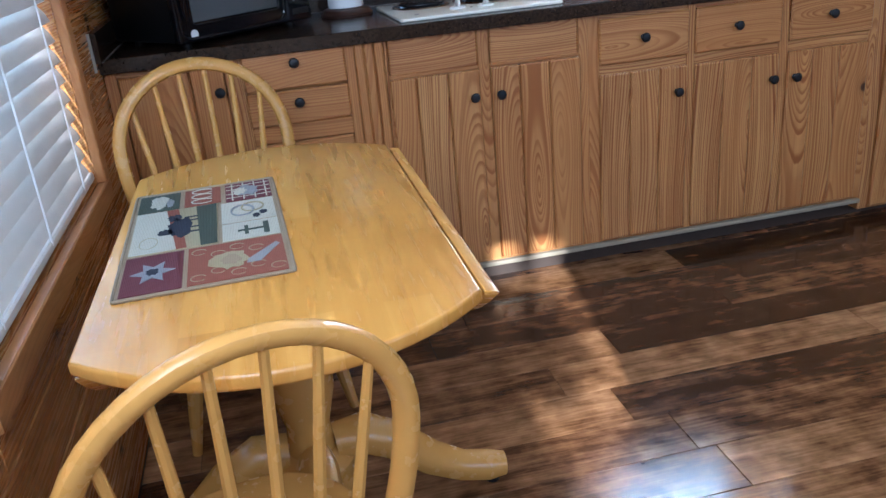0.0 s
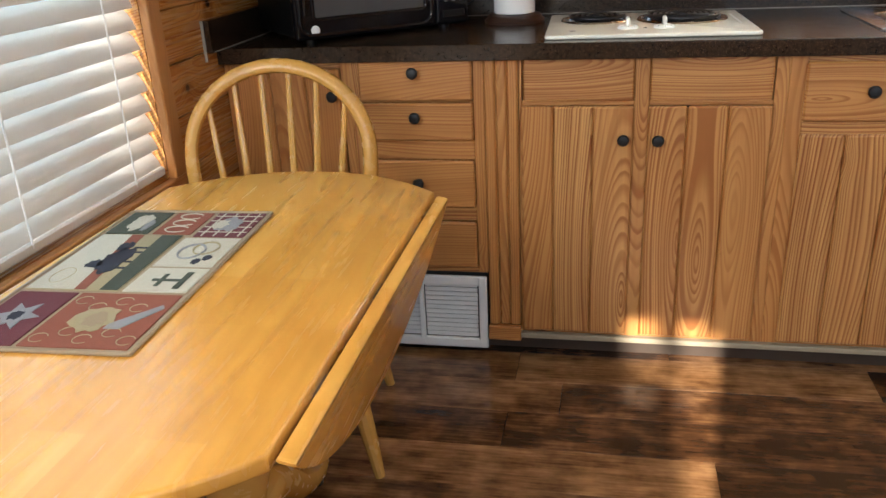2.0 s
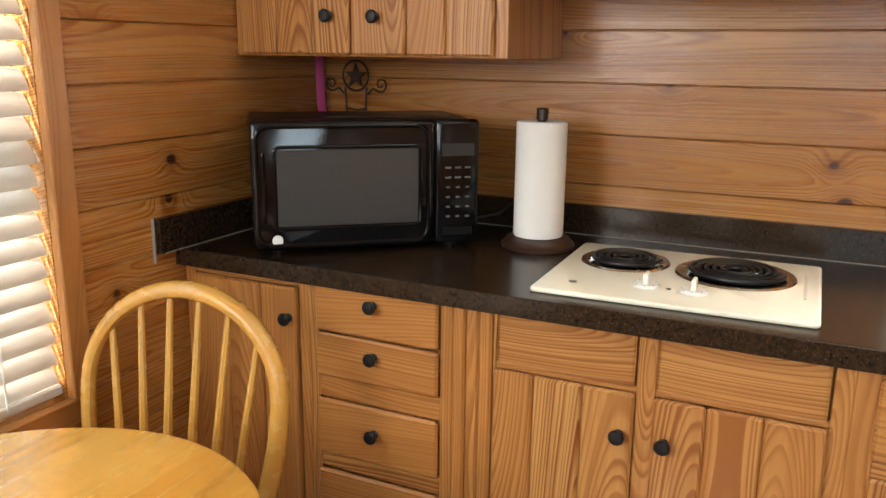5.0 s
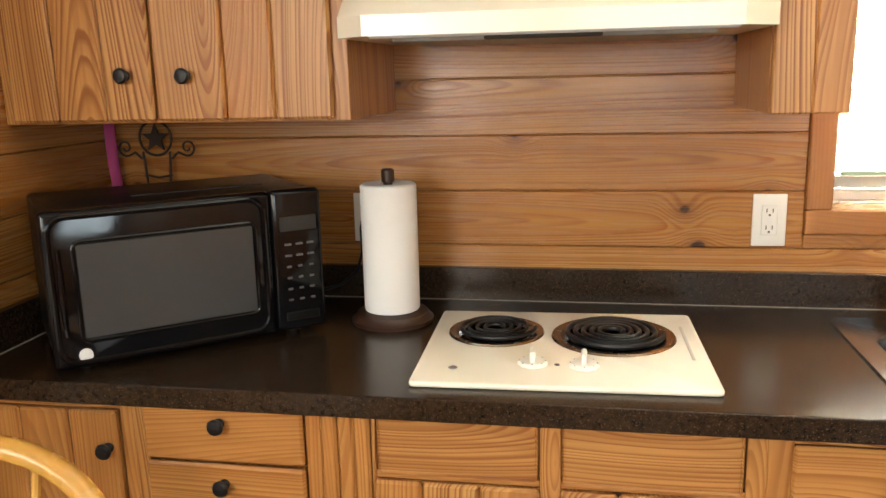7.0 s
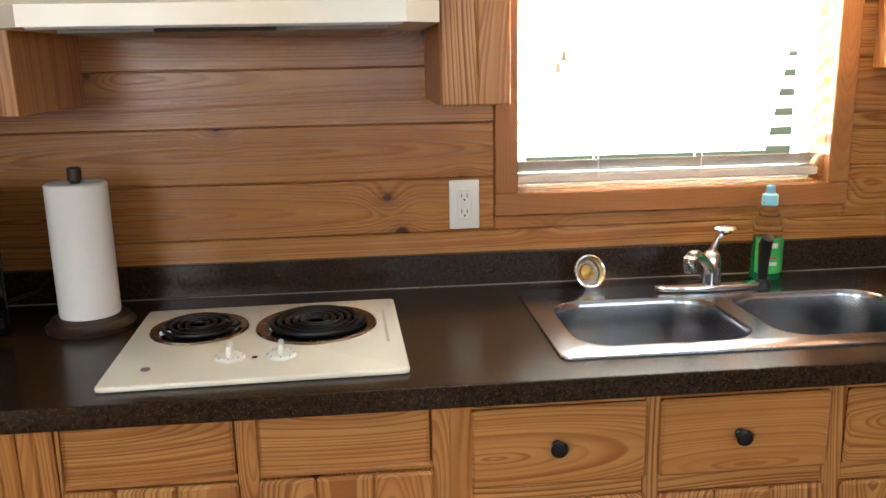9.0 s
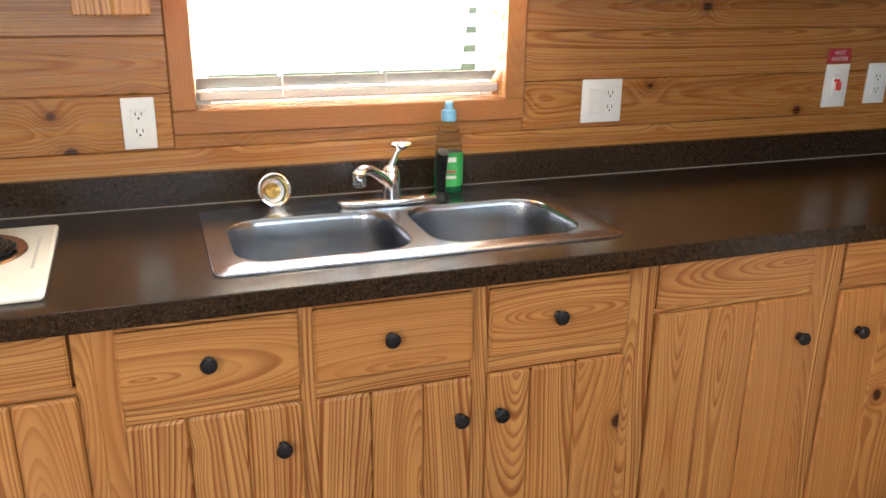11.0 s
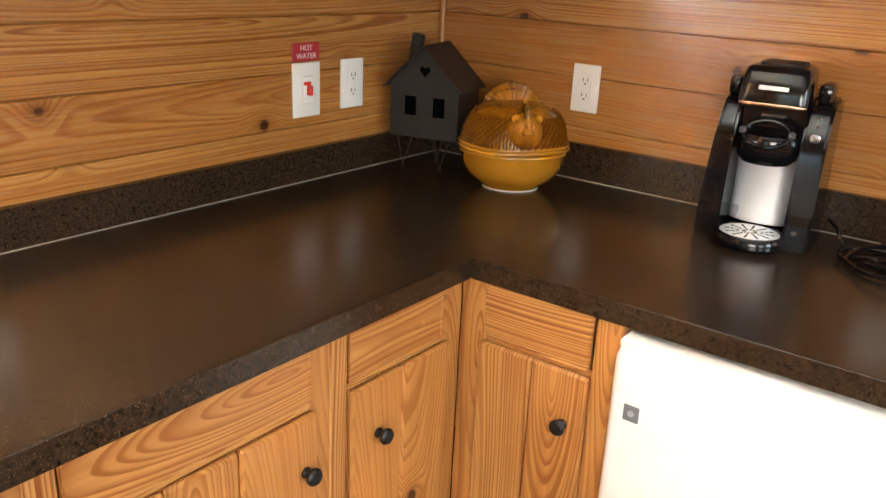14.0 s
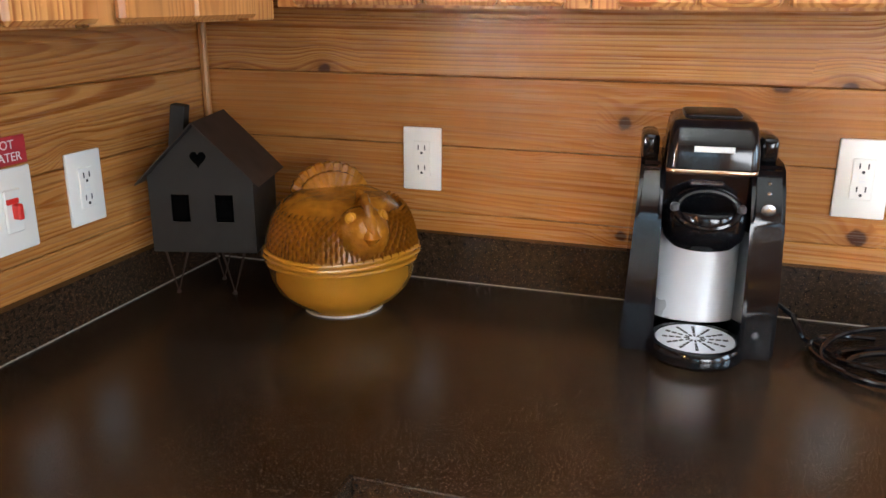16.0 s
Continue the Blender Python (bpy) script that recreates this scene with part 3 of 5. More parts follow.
# ---- worktop ----
ZC = 0.905
wt_ob = thing("worktop", (0, 0, 0), "dark brown speckled laminate L-shaped worktop with backsplash", "worktop")
CF, EF, HOLE = 2.612, 3.058, (1.385, 2.190, 2.715, 3.115)
for x0, x1, y0, y1 in ((X0, HOLE[0], CF + 0.004, Y1), (HOLE[1], X1, CF + 0.004, Y1), (HOLE[0], HOLE[1], CF + 0.004, HOLE[2]), (HOLE[0], HOLE[1], HOLE[3], Y1), (EF + 0.004, X1, 1.72, CF + 0.004)):
    part("slab", box(((x0 + x1) / 2, (y0 + y1) / 2, ZC - 0.0195), (x1 - x0, y1 - y0, 0.039)), laminate_m, wt_ob, smooth=0)
part("front_edge", box(((X0 + EF) / 2, CF + 0.0015, ZC - 0.0205), (EF - X0, 0.005, 0.041), 0.0015), laminate_m, wt_ob)
part("front_edge", box((EF + 0.0015, (1.72 + CF) / 2, ZC - 0.0205), (0.005, CF - 1.72, 0.041), 0.0015), laminate_m, wt_ob)
part("backsplash", box(((X0 + X1) / 2, Y1 - 0.011, ZC + 0.039), (X1 - X0, 0.022, 0.078), 0.0015), laminate_m, wt_ob)
part("backsplash", box((X1 - 0.011, (1.72 + Y1 - 0.022) / 2, ZC + 0.046), (0.022, Y1 - 0.022 - 1.72, 0.092), 0.0015), laminate_m, wt_ob)
part("backsplash", box((X0 + 0.011, (2.545 + Y1 - 0.022) / 2, ZC + 0.041), (0.022, Y1 - 0.022 - 2.545, 0.082), 0.0015), laminate_m, wt_ob)
part("end_cap", box((X0 + 0.004, 2.543, ZC + 0.030), (0.008, 0.004, 0.105), 0.001), caulk, wt_ob, "pale unfinished laminate edge")
for a, b in (((X0 + 0.03, Y1 - 0.0235, ZC + 0.001), (X1 - 0.03, Y1 - 0.0235, ZC + 0.001)), ((X1 - 0.0235, 1.74, ZC + 0.001), (X1 - 0.0235, Y1 - 0.03, ZC + 0.001)), ((X0 + 0.0235, 2.56, ZC + 0.001), (X0 + 0.0235, Y1 - 0.03, ZC + 0.001))):
    part("caulk_line", tube([a, b], 0.0013, 6), caulk, wt_ob, "pale caulk bead")

# ---- upper cabinets ----
UZ, UTOP = 1.352, 2.10
c = Front("wall_cabinet", X0 + 0.002, 0.414, "two-door pine wall cabinet above the microwave", frame_at=2.872, depth=0.372, z0=UZ, z1=UTOP, group="wall cabinets")
c.stile(X0 + 0.002, -0.285, z1=UTOP), c.stile(0.375, 0.414, z1=UTOP), c.rail(-0.285, 0.375, UZ, 1.40), c.rail(-0.285, 0.375, 2.06, UTOP)
c.door(-0.292, 0.020, UZ + 0.004, 2.08, (-0.19, -0.085), (-0.033, 1.445)), c.door(0.024, 0.385, UZ + 0.004, 2.08, (0.17, 0.27), (0.094, 1.442))
c = Front("wall_cabinet", 1.166, 1.300, "slim pine wall cabinet end beside the window", frame_at=2.872, depth=0.372, z0=UZ, z1=UTOP, group="wall cabinets")
c.board("plank", 1.168, 1.236, UZ, UTOP, 0.018, -0.003, pine_z, 0.003), c.board("plank", 1.236, 1.298, UZ, UTOP, 0.018, -0.003, pine_z, 0.003)
c = Front("hood_cabinet", 0.416, 1.164, "pine wall cabinet above the cooker hood", frame_at=2.885, depth=0.358, z0=1.66, z1=UTOP, group="wall cabinets")
c.door(0.42, 0.788, 1.665, 2.08, (0.54, 0.66)), c.door(0.792, 1.16, 1.665, 2.08, (0.91, 1.04))
UR = 1.398
c = Front("wall_cabinet", 2.245, 3.40, "pine wall cabinet between the window and the corner", frame_at=2.872, depth=0.372, z0=UR, z1=UTOP, group="wall cabinets")
c.stile(2.245, 2.285, z1=UTOP), c.stile(3.02, 3.06, z1=UTOP), c.stile(3.33, 3.40, z1=UTOP)
c.door(2.28, 2.65, UR + 0.004, 2.08, (2.40, 2.52), (2.62, 1.46)), c.door(2.655, 3.025, UR + 0.004, 2.08, (2.78, 2.9), (2.69, 1.46)), c.door(3.055, 3.335, UR + 0.004, 2.08, (3.19,), (3.09, 1.46))
UE = 1.415
for y0, y1 in ((2.42, 2.868), (1.96, 2.418), (1.50, 1.958)):
    c = Front("wall_cabinet", y0, y1, "pine wall cabinet with plank doors above the coffee maker", "y", 3.402, 0.36, UE, UTOP, "wall cabinets")
    c.stile(y0, y0 + 0.035, z1=UTOP), c.stile(y1 - 0.035, y1, z1=UTOP)
    m = (y0 + y1) / 2
    c.door(y0 + 0.03, m - 0.002, UE + 0.004, 2.08, (y0 + 0.12,), (m - 0.03, 1.48)), c.door(m + 0.002, y1 - 0.03, UE + 0.004, 2.08, (m + 0.1,), (m + 0.03, 1.48))

# ---- cooker hood ----
hood = thing("cooker_hood", (0.79, 3.0, 1.50), "almond enamelled range hood with a dark filter underneath", "cooker hood")
bm = bmesh.new()
sec = [(-0.25, 0.0), (-0.25, 0.035), (-0.225, 0.055), (-0.11, 0.155), (0.24, 0.155), (0.24, 0.0)]
add_rings(bm, [[(x, y + e, z) for y, z in sec] for x, e in ((-0.372, 0.05), (-0.315, 0.0), (0.310, 0.0), (0.370, 0.05))])
part("shell", bm, white_enamel, hood)
part("filter", box((0.0, -0.02, -0.004), (0.56, 0.30, 0.010), 0.002), varied("filter_grey", (0.32, 0.32, 0.31), 0.5, 0.6), hood, "grey metal filter")
part("switch_panel", box((-0.01, -0.195, -0.004), (0.20, 0.035, 0.010), 0.002), dark_slot, hood, "dark switch slot")
part("rim", box((0, -0.238, 0.001), (0.61, 0.016, 0.010), 0.003), varied("hood_grey", (0.5, 0.5, 0.5), 0.4), hood)

# ---- fridge ----
fr = thing("mini_fridge", (3.10, 2.045, 0.0), "white under-counter fridge with a rounded door top", "fridge")
part("body", box((0.31, 0, 0.425), (0.56, 0.50, 0.83), 0.008, 2), white_paint, fr)
part("door", box((-0.028, 0, 0.445), (0.085, 0.508, 0.79), 0.022, 3), white_paint, fr)
part("top_cap", box((-0.018, 0, 0.842), (0.085, 0.50, 0.018), 0.007, 2), white_plastic, fr)
part("badge", box((-0.0708, 0.208, 0.728), (0.002, 0.028, 0.030), 0.0008), varied("badge_grey", (0.16, 0.17, 0.19), 0.5), fr, "small grey square maker's badge")
part("badge_mark", lathe([(0.006, 0), (0.006, 0.001)], (-0.0722, 0.208, 0.728), 16, m=Matrix.Rotation(radians(90), 3, "Y")), varied("badge_pale", (0.34, 0.35, 0.37), 0.5), fr)
for y in (-0.2, 0.2):
    part("foot", lathe([(0.02, 0), (0.02, 0.012)], (0.05, y, 0.0), 12), black_matt, fr)
structure("trim", box((3.40, 1.735, 0.43), (0.70, 0.03, 0.86), 0.002), pine_z, "pine end panel holding the worktop beside the fridge")

# ---- dining table ----
TZ = 0.707
table = thing("drop_leaf_table", (0.10, 1.605, 0.0), "honey-coloured butcher-block drop-leaf table with its leaf hanging", "table")
R, HW, RX = 0.56, 0.288, 0.45
arc = []
for i in range(25):
    x = HW - 2 * HW * i / 24
    arc.append((x, R * math.sqrt(1 - (x / RX) ** 2)))
outline = arc + [(-x, -y) for x, y in arc]
part("tabletop", prism(outline, TZ - 0.024, TZ, 0.006, 3), block_m, table)
HL = R * math.sqrt(1 - (HW / RX) ** 2)
leaf = [(0.0, HL - 0.004), (0.0, 0.004 - HL)] + [(RX * math.sqrt(1 - (y / R) ** 2) - HW, y) for y in [-HL + 0.005 + 2 * (HL - 0.005) * i / 24 for i in range(25)]]
for sgn in (1, -1):
    part("leaf", prism(leaf, -0.012, 0.012, 0.004, 2), block_m, table, "hanging curved table leaf", at=pose(sgn * (HW + 0.017), 0, TZ - 0.010, 0, 101, 0) if sgn > 0 else pose(-HW + 0.012, 0, TZ - 0.030, 0, 90, 0))
for y in (-0.27, 0.0, 0.27):
    part("hinge", box((HW + 0.004, y, TZ - 0.016), (0.016, 0.05, 0.006), 0.002), steel, table, "small metal hinge")
part("apron", box((0, 0, TZ - 0.055), (0.44, 0.62, 0.06), 0.004), chair_m, table)
part("pedestal", lathe([(0.085, 0.10), (0.085, 0.17), (0.05, 0.20), (0.045, 0.26), (0.065, 0.34), (0.07, 0.42), (0.05, 0.52), (0.06, 0.60), (0.09, 0.655)], (0, 0, 0), 28), chair_m, table)
for k in range(4):
    a = radians(90 * k + 3)
    d = Vector((math.cos(a), math.sin(a), 0))
    pts = [d * r + Vector((0, 0, z)) for r, z in ((0.05, 0.20), (0.11, 0.205), (0.18, 0.165), (0.25, 0.10), (0.32, 0.058), (0.38, 0.042), (0.42, 0.036))]
    part("foot", tube(pts, [0.040, 0.046, 0.044, 0.040, 0.036, 0.036, 0.028], 12, flat=0.8), chair_m, table)
    part("pad", lathe([(0.016, 0.0), (0.016, 0.012)], d * 0.39, 10), black_matt, table)


# ---- chairs ----
def bow_chair(m, label):
    """A bow-back chair; its back is towards +y and the seat's middle is at the origin."""
    ch = thing("bow_back_chair", m, label, "chair", "chairs at the table")
    H, W, ZS = 0.915, 0.215, 0.44
    seat = [(math.copysign(abs(math.cos(t)) ** 0.75, math.cos(t)) * 0.215, math.copysign(abs(math.sin(t)) ** 0.8, math.sin(t)) * 0.205) for t in (2 * math.pi * i / 40 for i in range(40))]
    part("seat", prism(seat, ZS - 0.032, ZS, 0.012, 3), chair_m, ch)

    pts = []
    for i in range(41):
        t = -1 + 2 * i / 40
        a = abs(t)
        if a > 0.55:
            u = (1 - a) / 0.45
            x, z = W * (0.80 + 0.20 * math.sin(u * math.pi / 2)), ZS - 0.01 + (H - 0.215 - ZS) * u
        else:
            th = (1 - a / 0.55) * math.pi / 2
            x, z = W * math.cos(th), H - 0.215 + 0.203 * math.sin(th)
        pts.append((math.copysign(x, t), 0.120 + 0.18 * (z - ZS), z))
    part("bow", tube(pts, 0.0155, 12, flat=1.25), chair_m, ch)
    for i in range(6):
        u = -1 + 2 * (i + 0.5) / 6
        x1 = u * W * 0.92
        z1 = H - 0.215 + 0.203 * math.sqrt(max(0.0, 1 - (x1 / W) ** 2))
        x0 = u * W * 0.66
        pa, pb = Vector((x0, 0.120, ZS - 0.01)), Vector((x1, 0.120 + 0.18 * (z1 - ZS), z1))
        part("spindle", tube([pa.lerp(pb, v) for v in (0, 0.3, 0.6, 1)], [0.0075, 0.0095, 0.0085, 0.0065], 8), chair_m, ch)
    for sx in (-1, 1):
        for sy in (-1, 1):
            a, b = Vector((sx * 0.14, sy * 0.13, ZS - 0.02)), Vector((sx * 0.21, 0.04 + sy * 0.205, 0.0))
            part("leg", tube([a.lerp(b, v) for v in (0, 0.25, 0.5, 0.75, 1)], [0.014, 0.018, 0.021, 0.018, 0.012], 10), chair_m, ch)
        a, b = Vector((sx * 0.167, -0.167, 0.22)), Vector((sx * 0.167, 0.167, 0.22))
        part("stretcher", tube([a, a.lerp(b, 0.5), b], [0.009, 0.014, 0.009], 8), chair_m, ch)
    part("stretcher", tube([(-0.167, 0, 0.22), (0, 0, 0.22), (0.167, 0, 0.22)], [0.009, 0.014, 0.009], 8), chair_m, ch)
    return ch


far_chair = bow_chair(pose(-0.016, 2.16, 0, 0, 0, 11), "honey-varnished bow-back wooden chair pushed in at the table")
near_chair = copy_thing(far_chair, pose(-0.008, 1.055, 0, 0, 0, 200) @ Matrix.Scale(0.93, 4))

# ---- cooktop ----
burnt = varied("browned_chrome", (0.30, 0.22, 0.15), 0.25, 1.0, 60, 0.4, 0)
st = thing("cooktop", pose(0.815, 2.884, ZC, 0, 0, 1.6), "almond two-burner electric coil cooktop set in the worktop", "cooktop")
part("plate", prism(rrect(-0.265, 0.265, -0.218, 0.218, 0.012, 4), 0.0005, 0.011, 0.004, 3), white_enamel, st)
# not cut in: a thin bar whose darker tone paints the groove's shade
part("groove", box((0.236, 0.03, 0.0112), (0.006, 0.20, 0.0012), 0.0004), varied("groove_shade", (0.45, 0.42, 0.34), 0.4), st)
for cx, cy, r, turns in ((-0.135, 0.070, 0.092, 4), (0.098, 0.056, 0.115, 5)):
    part("drip_pan", lathe([(r * 0.3, 0.0115), (r * 0.85, 0.0125), (r * 0.98, 0.016), (r * 1.04, 0.0155), (r * 1.06, 0.0115)], (cx, cy, 0), 40, cap1=False), burnt, st, "heat-browned chrome drip ring")
    part("pan_bowl", lathe([(r * 0.93, 0.0135), (r * 0.9, 0.0138)], (cx, cy, 0), 40), black_gloss, st, "dark burner bowl")
    pts = []
    for i in range(turns * 28 + 1):
        a = 2 * math.pi * i / 28
        rr = r * (0.17 + 0.68 * i / (turns * 28))
        pts.append((cx + rr * math.cos(a), cy + rr * math.sin(a), 0.0215))
    part("coil", tube(pts, r * 0.052, 8, flat=0.8), black_iron, st, "black heating coil")
    for k in range(3):
        a = radians(90 + 120 * k)
        part("coil_support", box((cx + math.cos(a) * r * 0.45, cy + math.sin(a) * r * 0.45, 0.0165), (r * 0.85, 0.004, 0.004), 0, 1, None), steel, st)
for cx, cy in ((-0.054, -0.113), (0.038, -0.118)):
    k = part("dial", lathe([(0.026, 0.0112), (0.0275, 0.013), (0.024, 0.018), (0.010, 0.021)], (cx, cy, 0), 28), white_plastic, st, "white control dial")
    part("grip", box((cx, cy, 0.028), (0.010, 0.036, 0.024), 0.004, 2, None), white_plastic, k)
    for j in range(8):
        a = radians(45 * j)
        part("tick", box((cx + 0.0235 * math.cos(a), cy + 0.0235 * math.sin(a), 0.0183), (0.002, 0.002, 0.001)), dark_slot, k)
part("indicator", lathe([(0.005, 0.011), (0.005, 0.0122)], (-0.010, -0.114, 0), 12), dark_slot, st)
part("badge", lathe([(0.0085, 0.011), (0.0085, 0.012)], (-0.196, -0.143, 0), 16), varied("badge_dark", (0.15, 0.14, 0.13), 0.4), st, "small dark round badge")

# ---- sink ----
sink = thing("kitchen_sink", (1.785, 2.918, ZC), "stainless steel double-bowl sink set in the worktop", "sink")
bm = bmesh.new()
outer = rrect(-0.422, 0.422, -0.218, 0.222, 0.025, 4)
bowls = [rrect(-0.378, -0.018, -0.172, 0.118, 0.075, 6), rrect(0.020, 0.365, -0.172, 0.118, 0.075, 6)]
edges = []
for loop in (outer, *bowls):
    vs = [bm.verts.new((x, y, 0.0055)) for x, y in loop]
    edges += [bm.edges.new((vs[i], vs[(i + 1) % len(vs)])) for i in range(len(vs))]
bmesh.ops.triangle_fill(bm, use_beauty=True, use_dissolve=False, edges=edges)
add_rings(bm, [[(x * s, y * s, z) for x, y in outer] for s, z in ((1.0, 0.0055), (1.006, 0.0045), (1.008, 0.001))], True, False, False)
bmesh.ops.remove_doubles(bm, verts=bm.verts, dist=1e-5)
part("rim", bm, steel, sink)
for lp in bowls:
    cx, cy = sum(p[0] for p in lp) / len(lp), sum(p[1] for p in lp) / len(lp)
    rings = []
    for s, z in ((1.0, 0.0056), (0.985, 0.002), (0.97, -0.010), (0.955, -0.06), (0.93, -0.13), (0.86, -0.160), (0.70, -0.168), (0.18, -0.172)):
        rings.append([(cx + (x - cx) * s, cy + (y - cy) * s, z) for x, y in lp])
    bm = bmesh.new()
    add_rings(bm, rings, True, False, True)
    bw = part("bowl", bm, steel, sink, smooth=80)
    part("drain", lathe([(0.045, -0.1700), (0.045, -0.1685), (0.036, -0.1690), (0.012, -0.1712)], (cx, cy, 0), 24), chrome, bw)
tap = thing("kitchen_tap", (1.80, 3.085, ZC + 0.006), "chrome single-lever kitchen tap", "tap")
part("base_plate", prism([(0.13 * math.copysign(abs(math.cos(t)) ** 0.9, math.cos(t)), 0.027 * math.sin(t)) for t in (2 * math.pi * i / 32 for i in range(32))], 0, 0.014, 0.005, 2), chrome, tap)
part("body", lathe([(0.024, 0.012), (0.022, 0.05), (0.021, 0.075), (0.017, 0.085), (0.012, 0.09)], (0.0, 0, 0), 20), chrome, tap)
part("spout", tube([(-0.005, -0.01, 0.045), (-0.035, -0.045, 0.075), (-0.075, -0.10, 0.105), (-0.10, -0.135, 0.115), (-0.112, -0.15, 0.113)], [0.012, 0.013, 0.012, 0.012, 0.012], 12), chrome, tap)
part("aerator", lathe([(0.013, -0.024), (0.015, -0.02), (0.015, 0.006), (0.011, 0.010)], (-0.112, -0.152, 0.108), 16), chrome, tap)
part("lever", tube([(0.0, 0, 0.085), (0.012, -0.004, 0.12), (0.020, -0.012, 0.135)], [0.009, 0.006, 0.007], 10), chrome, tap)
part("lever_cap", lathe([(0.004, 0.128), (0.022, 0.138), (0.026, 0.143), (0.020, 0.149), (0.004, 0.151)], (0.022, -0.012, 0), 20), chrome, tap)
sp = thing("sink_sprayer", (1.925, 3.085, ZC + 0.006), "black hand sprayer beside the tap", "sprayer")
part("collar", lathe([(0.022, 0), (0.020, 0.012), (0.014, 0.018)], (0, 0, 0), 18), black_matt, sp)
part("head", tube([(0, 0, 0.015), (0, 0, 0.06), (0, -0.003, 0.10), (0.0, -0.014, 0.118)], [0.011, 0.013, 0.016, 0.014], 12), black_matt, sp)

# ---- microwave ----
mw = thing("microwave", pose(0.112, 2.791, ZC, 0, 0, 40) @ Matrix.Diagonal((1.03, 1, 1.06, 1)), "glossy black countertop microwave turned in the corner", "microwave")
part("body", box((0, 0.175, 0.152), (0.505, 0.315, 0.272), 0.008, 2), black_matt, mw)
dr = part("door", box((-0.053, 0.012, 0.152), (0.408, 0.030, 0.278), 0.010, 3), black_gloss, mw, "glossy black door")
# the grey base colour stands in for the bright room's reflection
part("window", box((-0.045, -0.0035, 0.148), (0.315, 0.004, 0.165), 0.0015), varied("reflection_grey_glass", (0.055, 0.058, 0.060), 0.07, 0.0, 30, 0.2, 0), dr, "dark window greyed for the room's reflection")
part("bezel", tube([(x, -0.004, z) for x, z in rrect(-0.246, 0.136, 0.024, 0.280, 0.030, 5)], 0.0055, 8, True), black_gloss, dr, "rounded glossy door rim")
part("bezel", tube([(x, -0.0045, z) for x, z in rrect(-0.208, 0.118, 0.060, 0.236, 0.014, 4)], 0.004, 8, True), black_gloss, dr)
part("handle", tube([(-0.232, -0.008, 0.075), (-0.233, -0.013, 0.15), (-0.232, -0.008, 0.225)], [0.004, 0.006, 0.004], 8), black_gloss, dr, "slim glossy door grip")
part("panel", box((0.204, 0.012, 0.152), (0.104, 0.030, 0.278), 0.010, 3), black_gloss, mw)
part("display", box((0.205, -0.0035, 0.225), (0.075, 0.003, 0.028), 0.001), dark_slot, mw)
grey_ink = material("grey_ink", (0.10, 0.10, 0.10), 0.4)
pale_ink = material("pale_ink", (0.6, 0.6, 0.58), 0.4)
for j in range(6):
    for i in range(3):
        part("key_mark", box((0.182 + i * 0.023, -0.0035, 0.185 - j * 0.022), (0.009 if j > 1 else 0.014, 0.002, 0.004)), grey_ink, mw)
part("open_button", box((0.205, -0.004, 0.042), (0.07, 0.004, 0.018), 0.002), black_matt, mw)
part("badge", lathe([(0.012, 0), (0.012, 0.0025), (0.009, 0.003)], (-0.205, -0.003, 0.036), 20, m=Matrix.Rotation(radians(90), 3, "X")), white_paint, mw, "round pale badge")
part("seam", box((0.05, 0.14, 0.2885), (0.26, 0.012, 0.002)), dark_slot, mw, "dark vent slot in the top")
for x in (-0.2, 0.2):
    for y in (0.05, 0.29):
        part("foot", lathe([(0.014, 0.0), (0.016, 0.018)], (x, y, 0), 12), black_matt, mw)
cd = thing("power_cord", (0.325, 3.20, ZC), "thin dark power cord hanging from the wall outlet", "cord")
part("wire", tube([(0.0, 0.028, 0.19), (0.004, 0.0, 0.175), (0.006, -0.004, 0.12), (-0.006, -0.01, 0.075), (-0.04, -0.03, 0.045), (-0.10, -0.05, 0.03)], 0.0035, 8), black_matt, cd)

# ---- star ornament and ribbon ----
rust = varied("rusty_iron", (0.055, 0.030, 0.020), 0.6, 0.5, 60, 0.5, 0.3)
so = thing("star_ornament", pose(-0.188, 3.222, ZC + 0.078, 0, 0, 0), "rusty iron star ornament with scrolls against the wall", "ornament")
part("ring", tube([(0.042 * math.cos(a), 0, 0.313 + 0.042 * math.sin(a)) for a in (2 * math.pi * i / 28 for i in range(28))], 0.003, 8, True), rust, so)
bm = bmesh.new()
ring = [((0.036 if i % 2 == 0 else 0.015) * math.cos(radians(90 + 36 * i)), (0.036 if i % 2 == 0 else 0.015) * math.sin(radians(90 + 36 * i))) for i in range(10)]
add_rings(bm, [[(x, -0.003, 0.313 + z) for x, z in ring], [(x, 0.003, 0.313 + z) for x, z in ring]])
part("star", bm, rust, so, smooth=0)
for s in (-1, 1):
    pts = [(s * 0.036, 0, 0.0), (s * 0.037, 0, 0.12), (s * 0.030, 0, 0.20), (s * 0.036, 0, 0.28)]
    part("post", tube(pts, 0.003, 8), rust, so)
    pts = [(s * (0.040 + 0.02 * i / 6), 0, 0.262 + 0.02 * i / 6) for i in range(6)]
    for i in range(22):
        a = radians(-110 + i * 22)
        r = 0.021 * (1 - i / 28)
        pts.append((s * (0.082 + r * math.cos(a)), 0, 0.290 + r * math.sin(a)))
    part("scroll", tube(pts, 0.0026, 8), rust, so)
for z in (0.16, 0.222):
    part("crossbar", tube([(-0.036, 0, z), (0.0, 0, z - 0.006), (0.036, 0, z)], 0.0026, 8), rust, so)
rb = thing("ribbon", (-0.296, 3.205, 1.0), "pink fabric strap hanging beside the ornament", "ribbon")
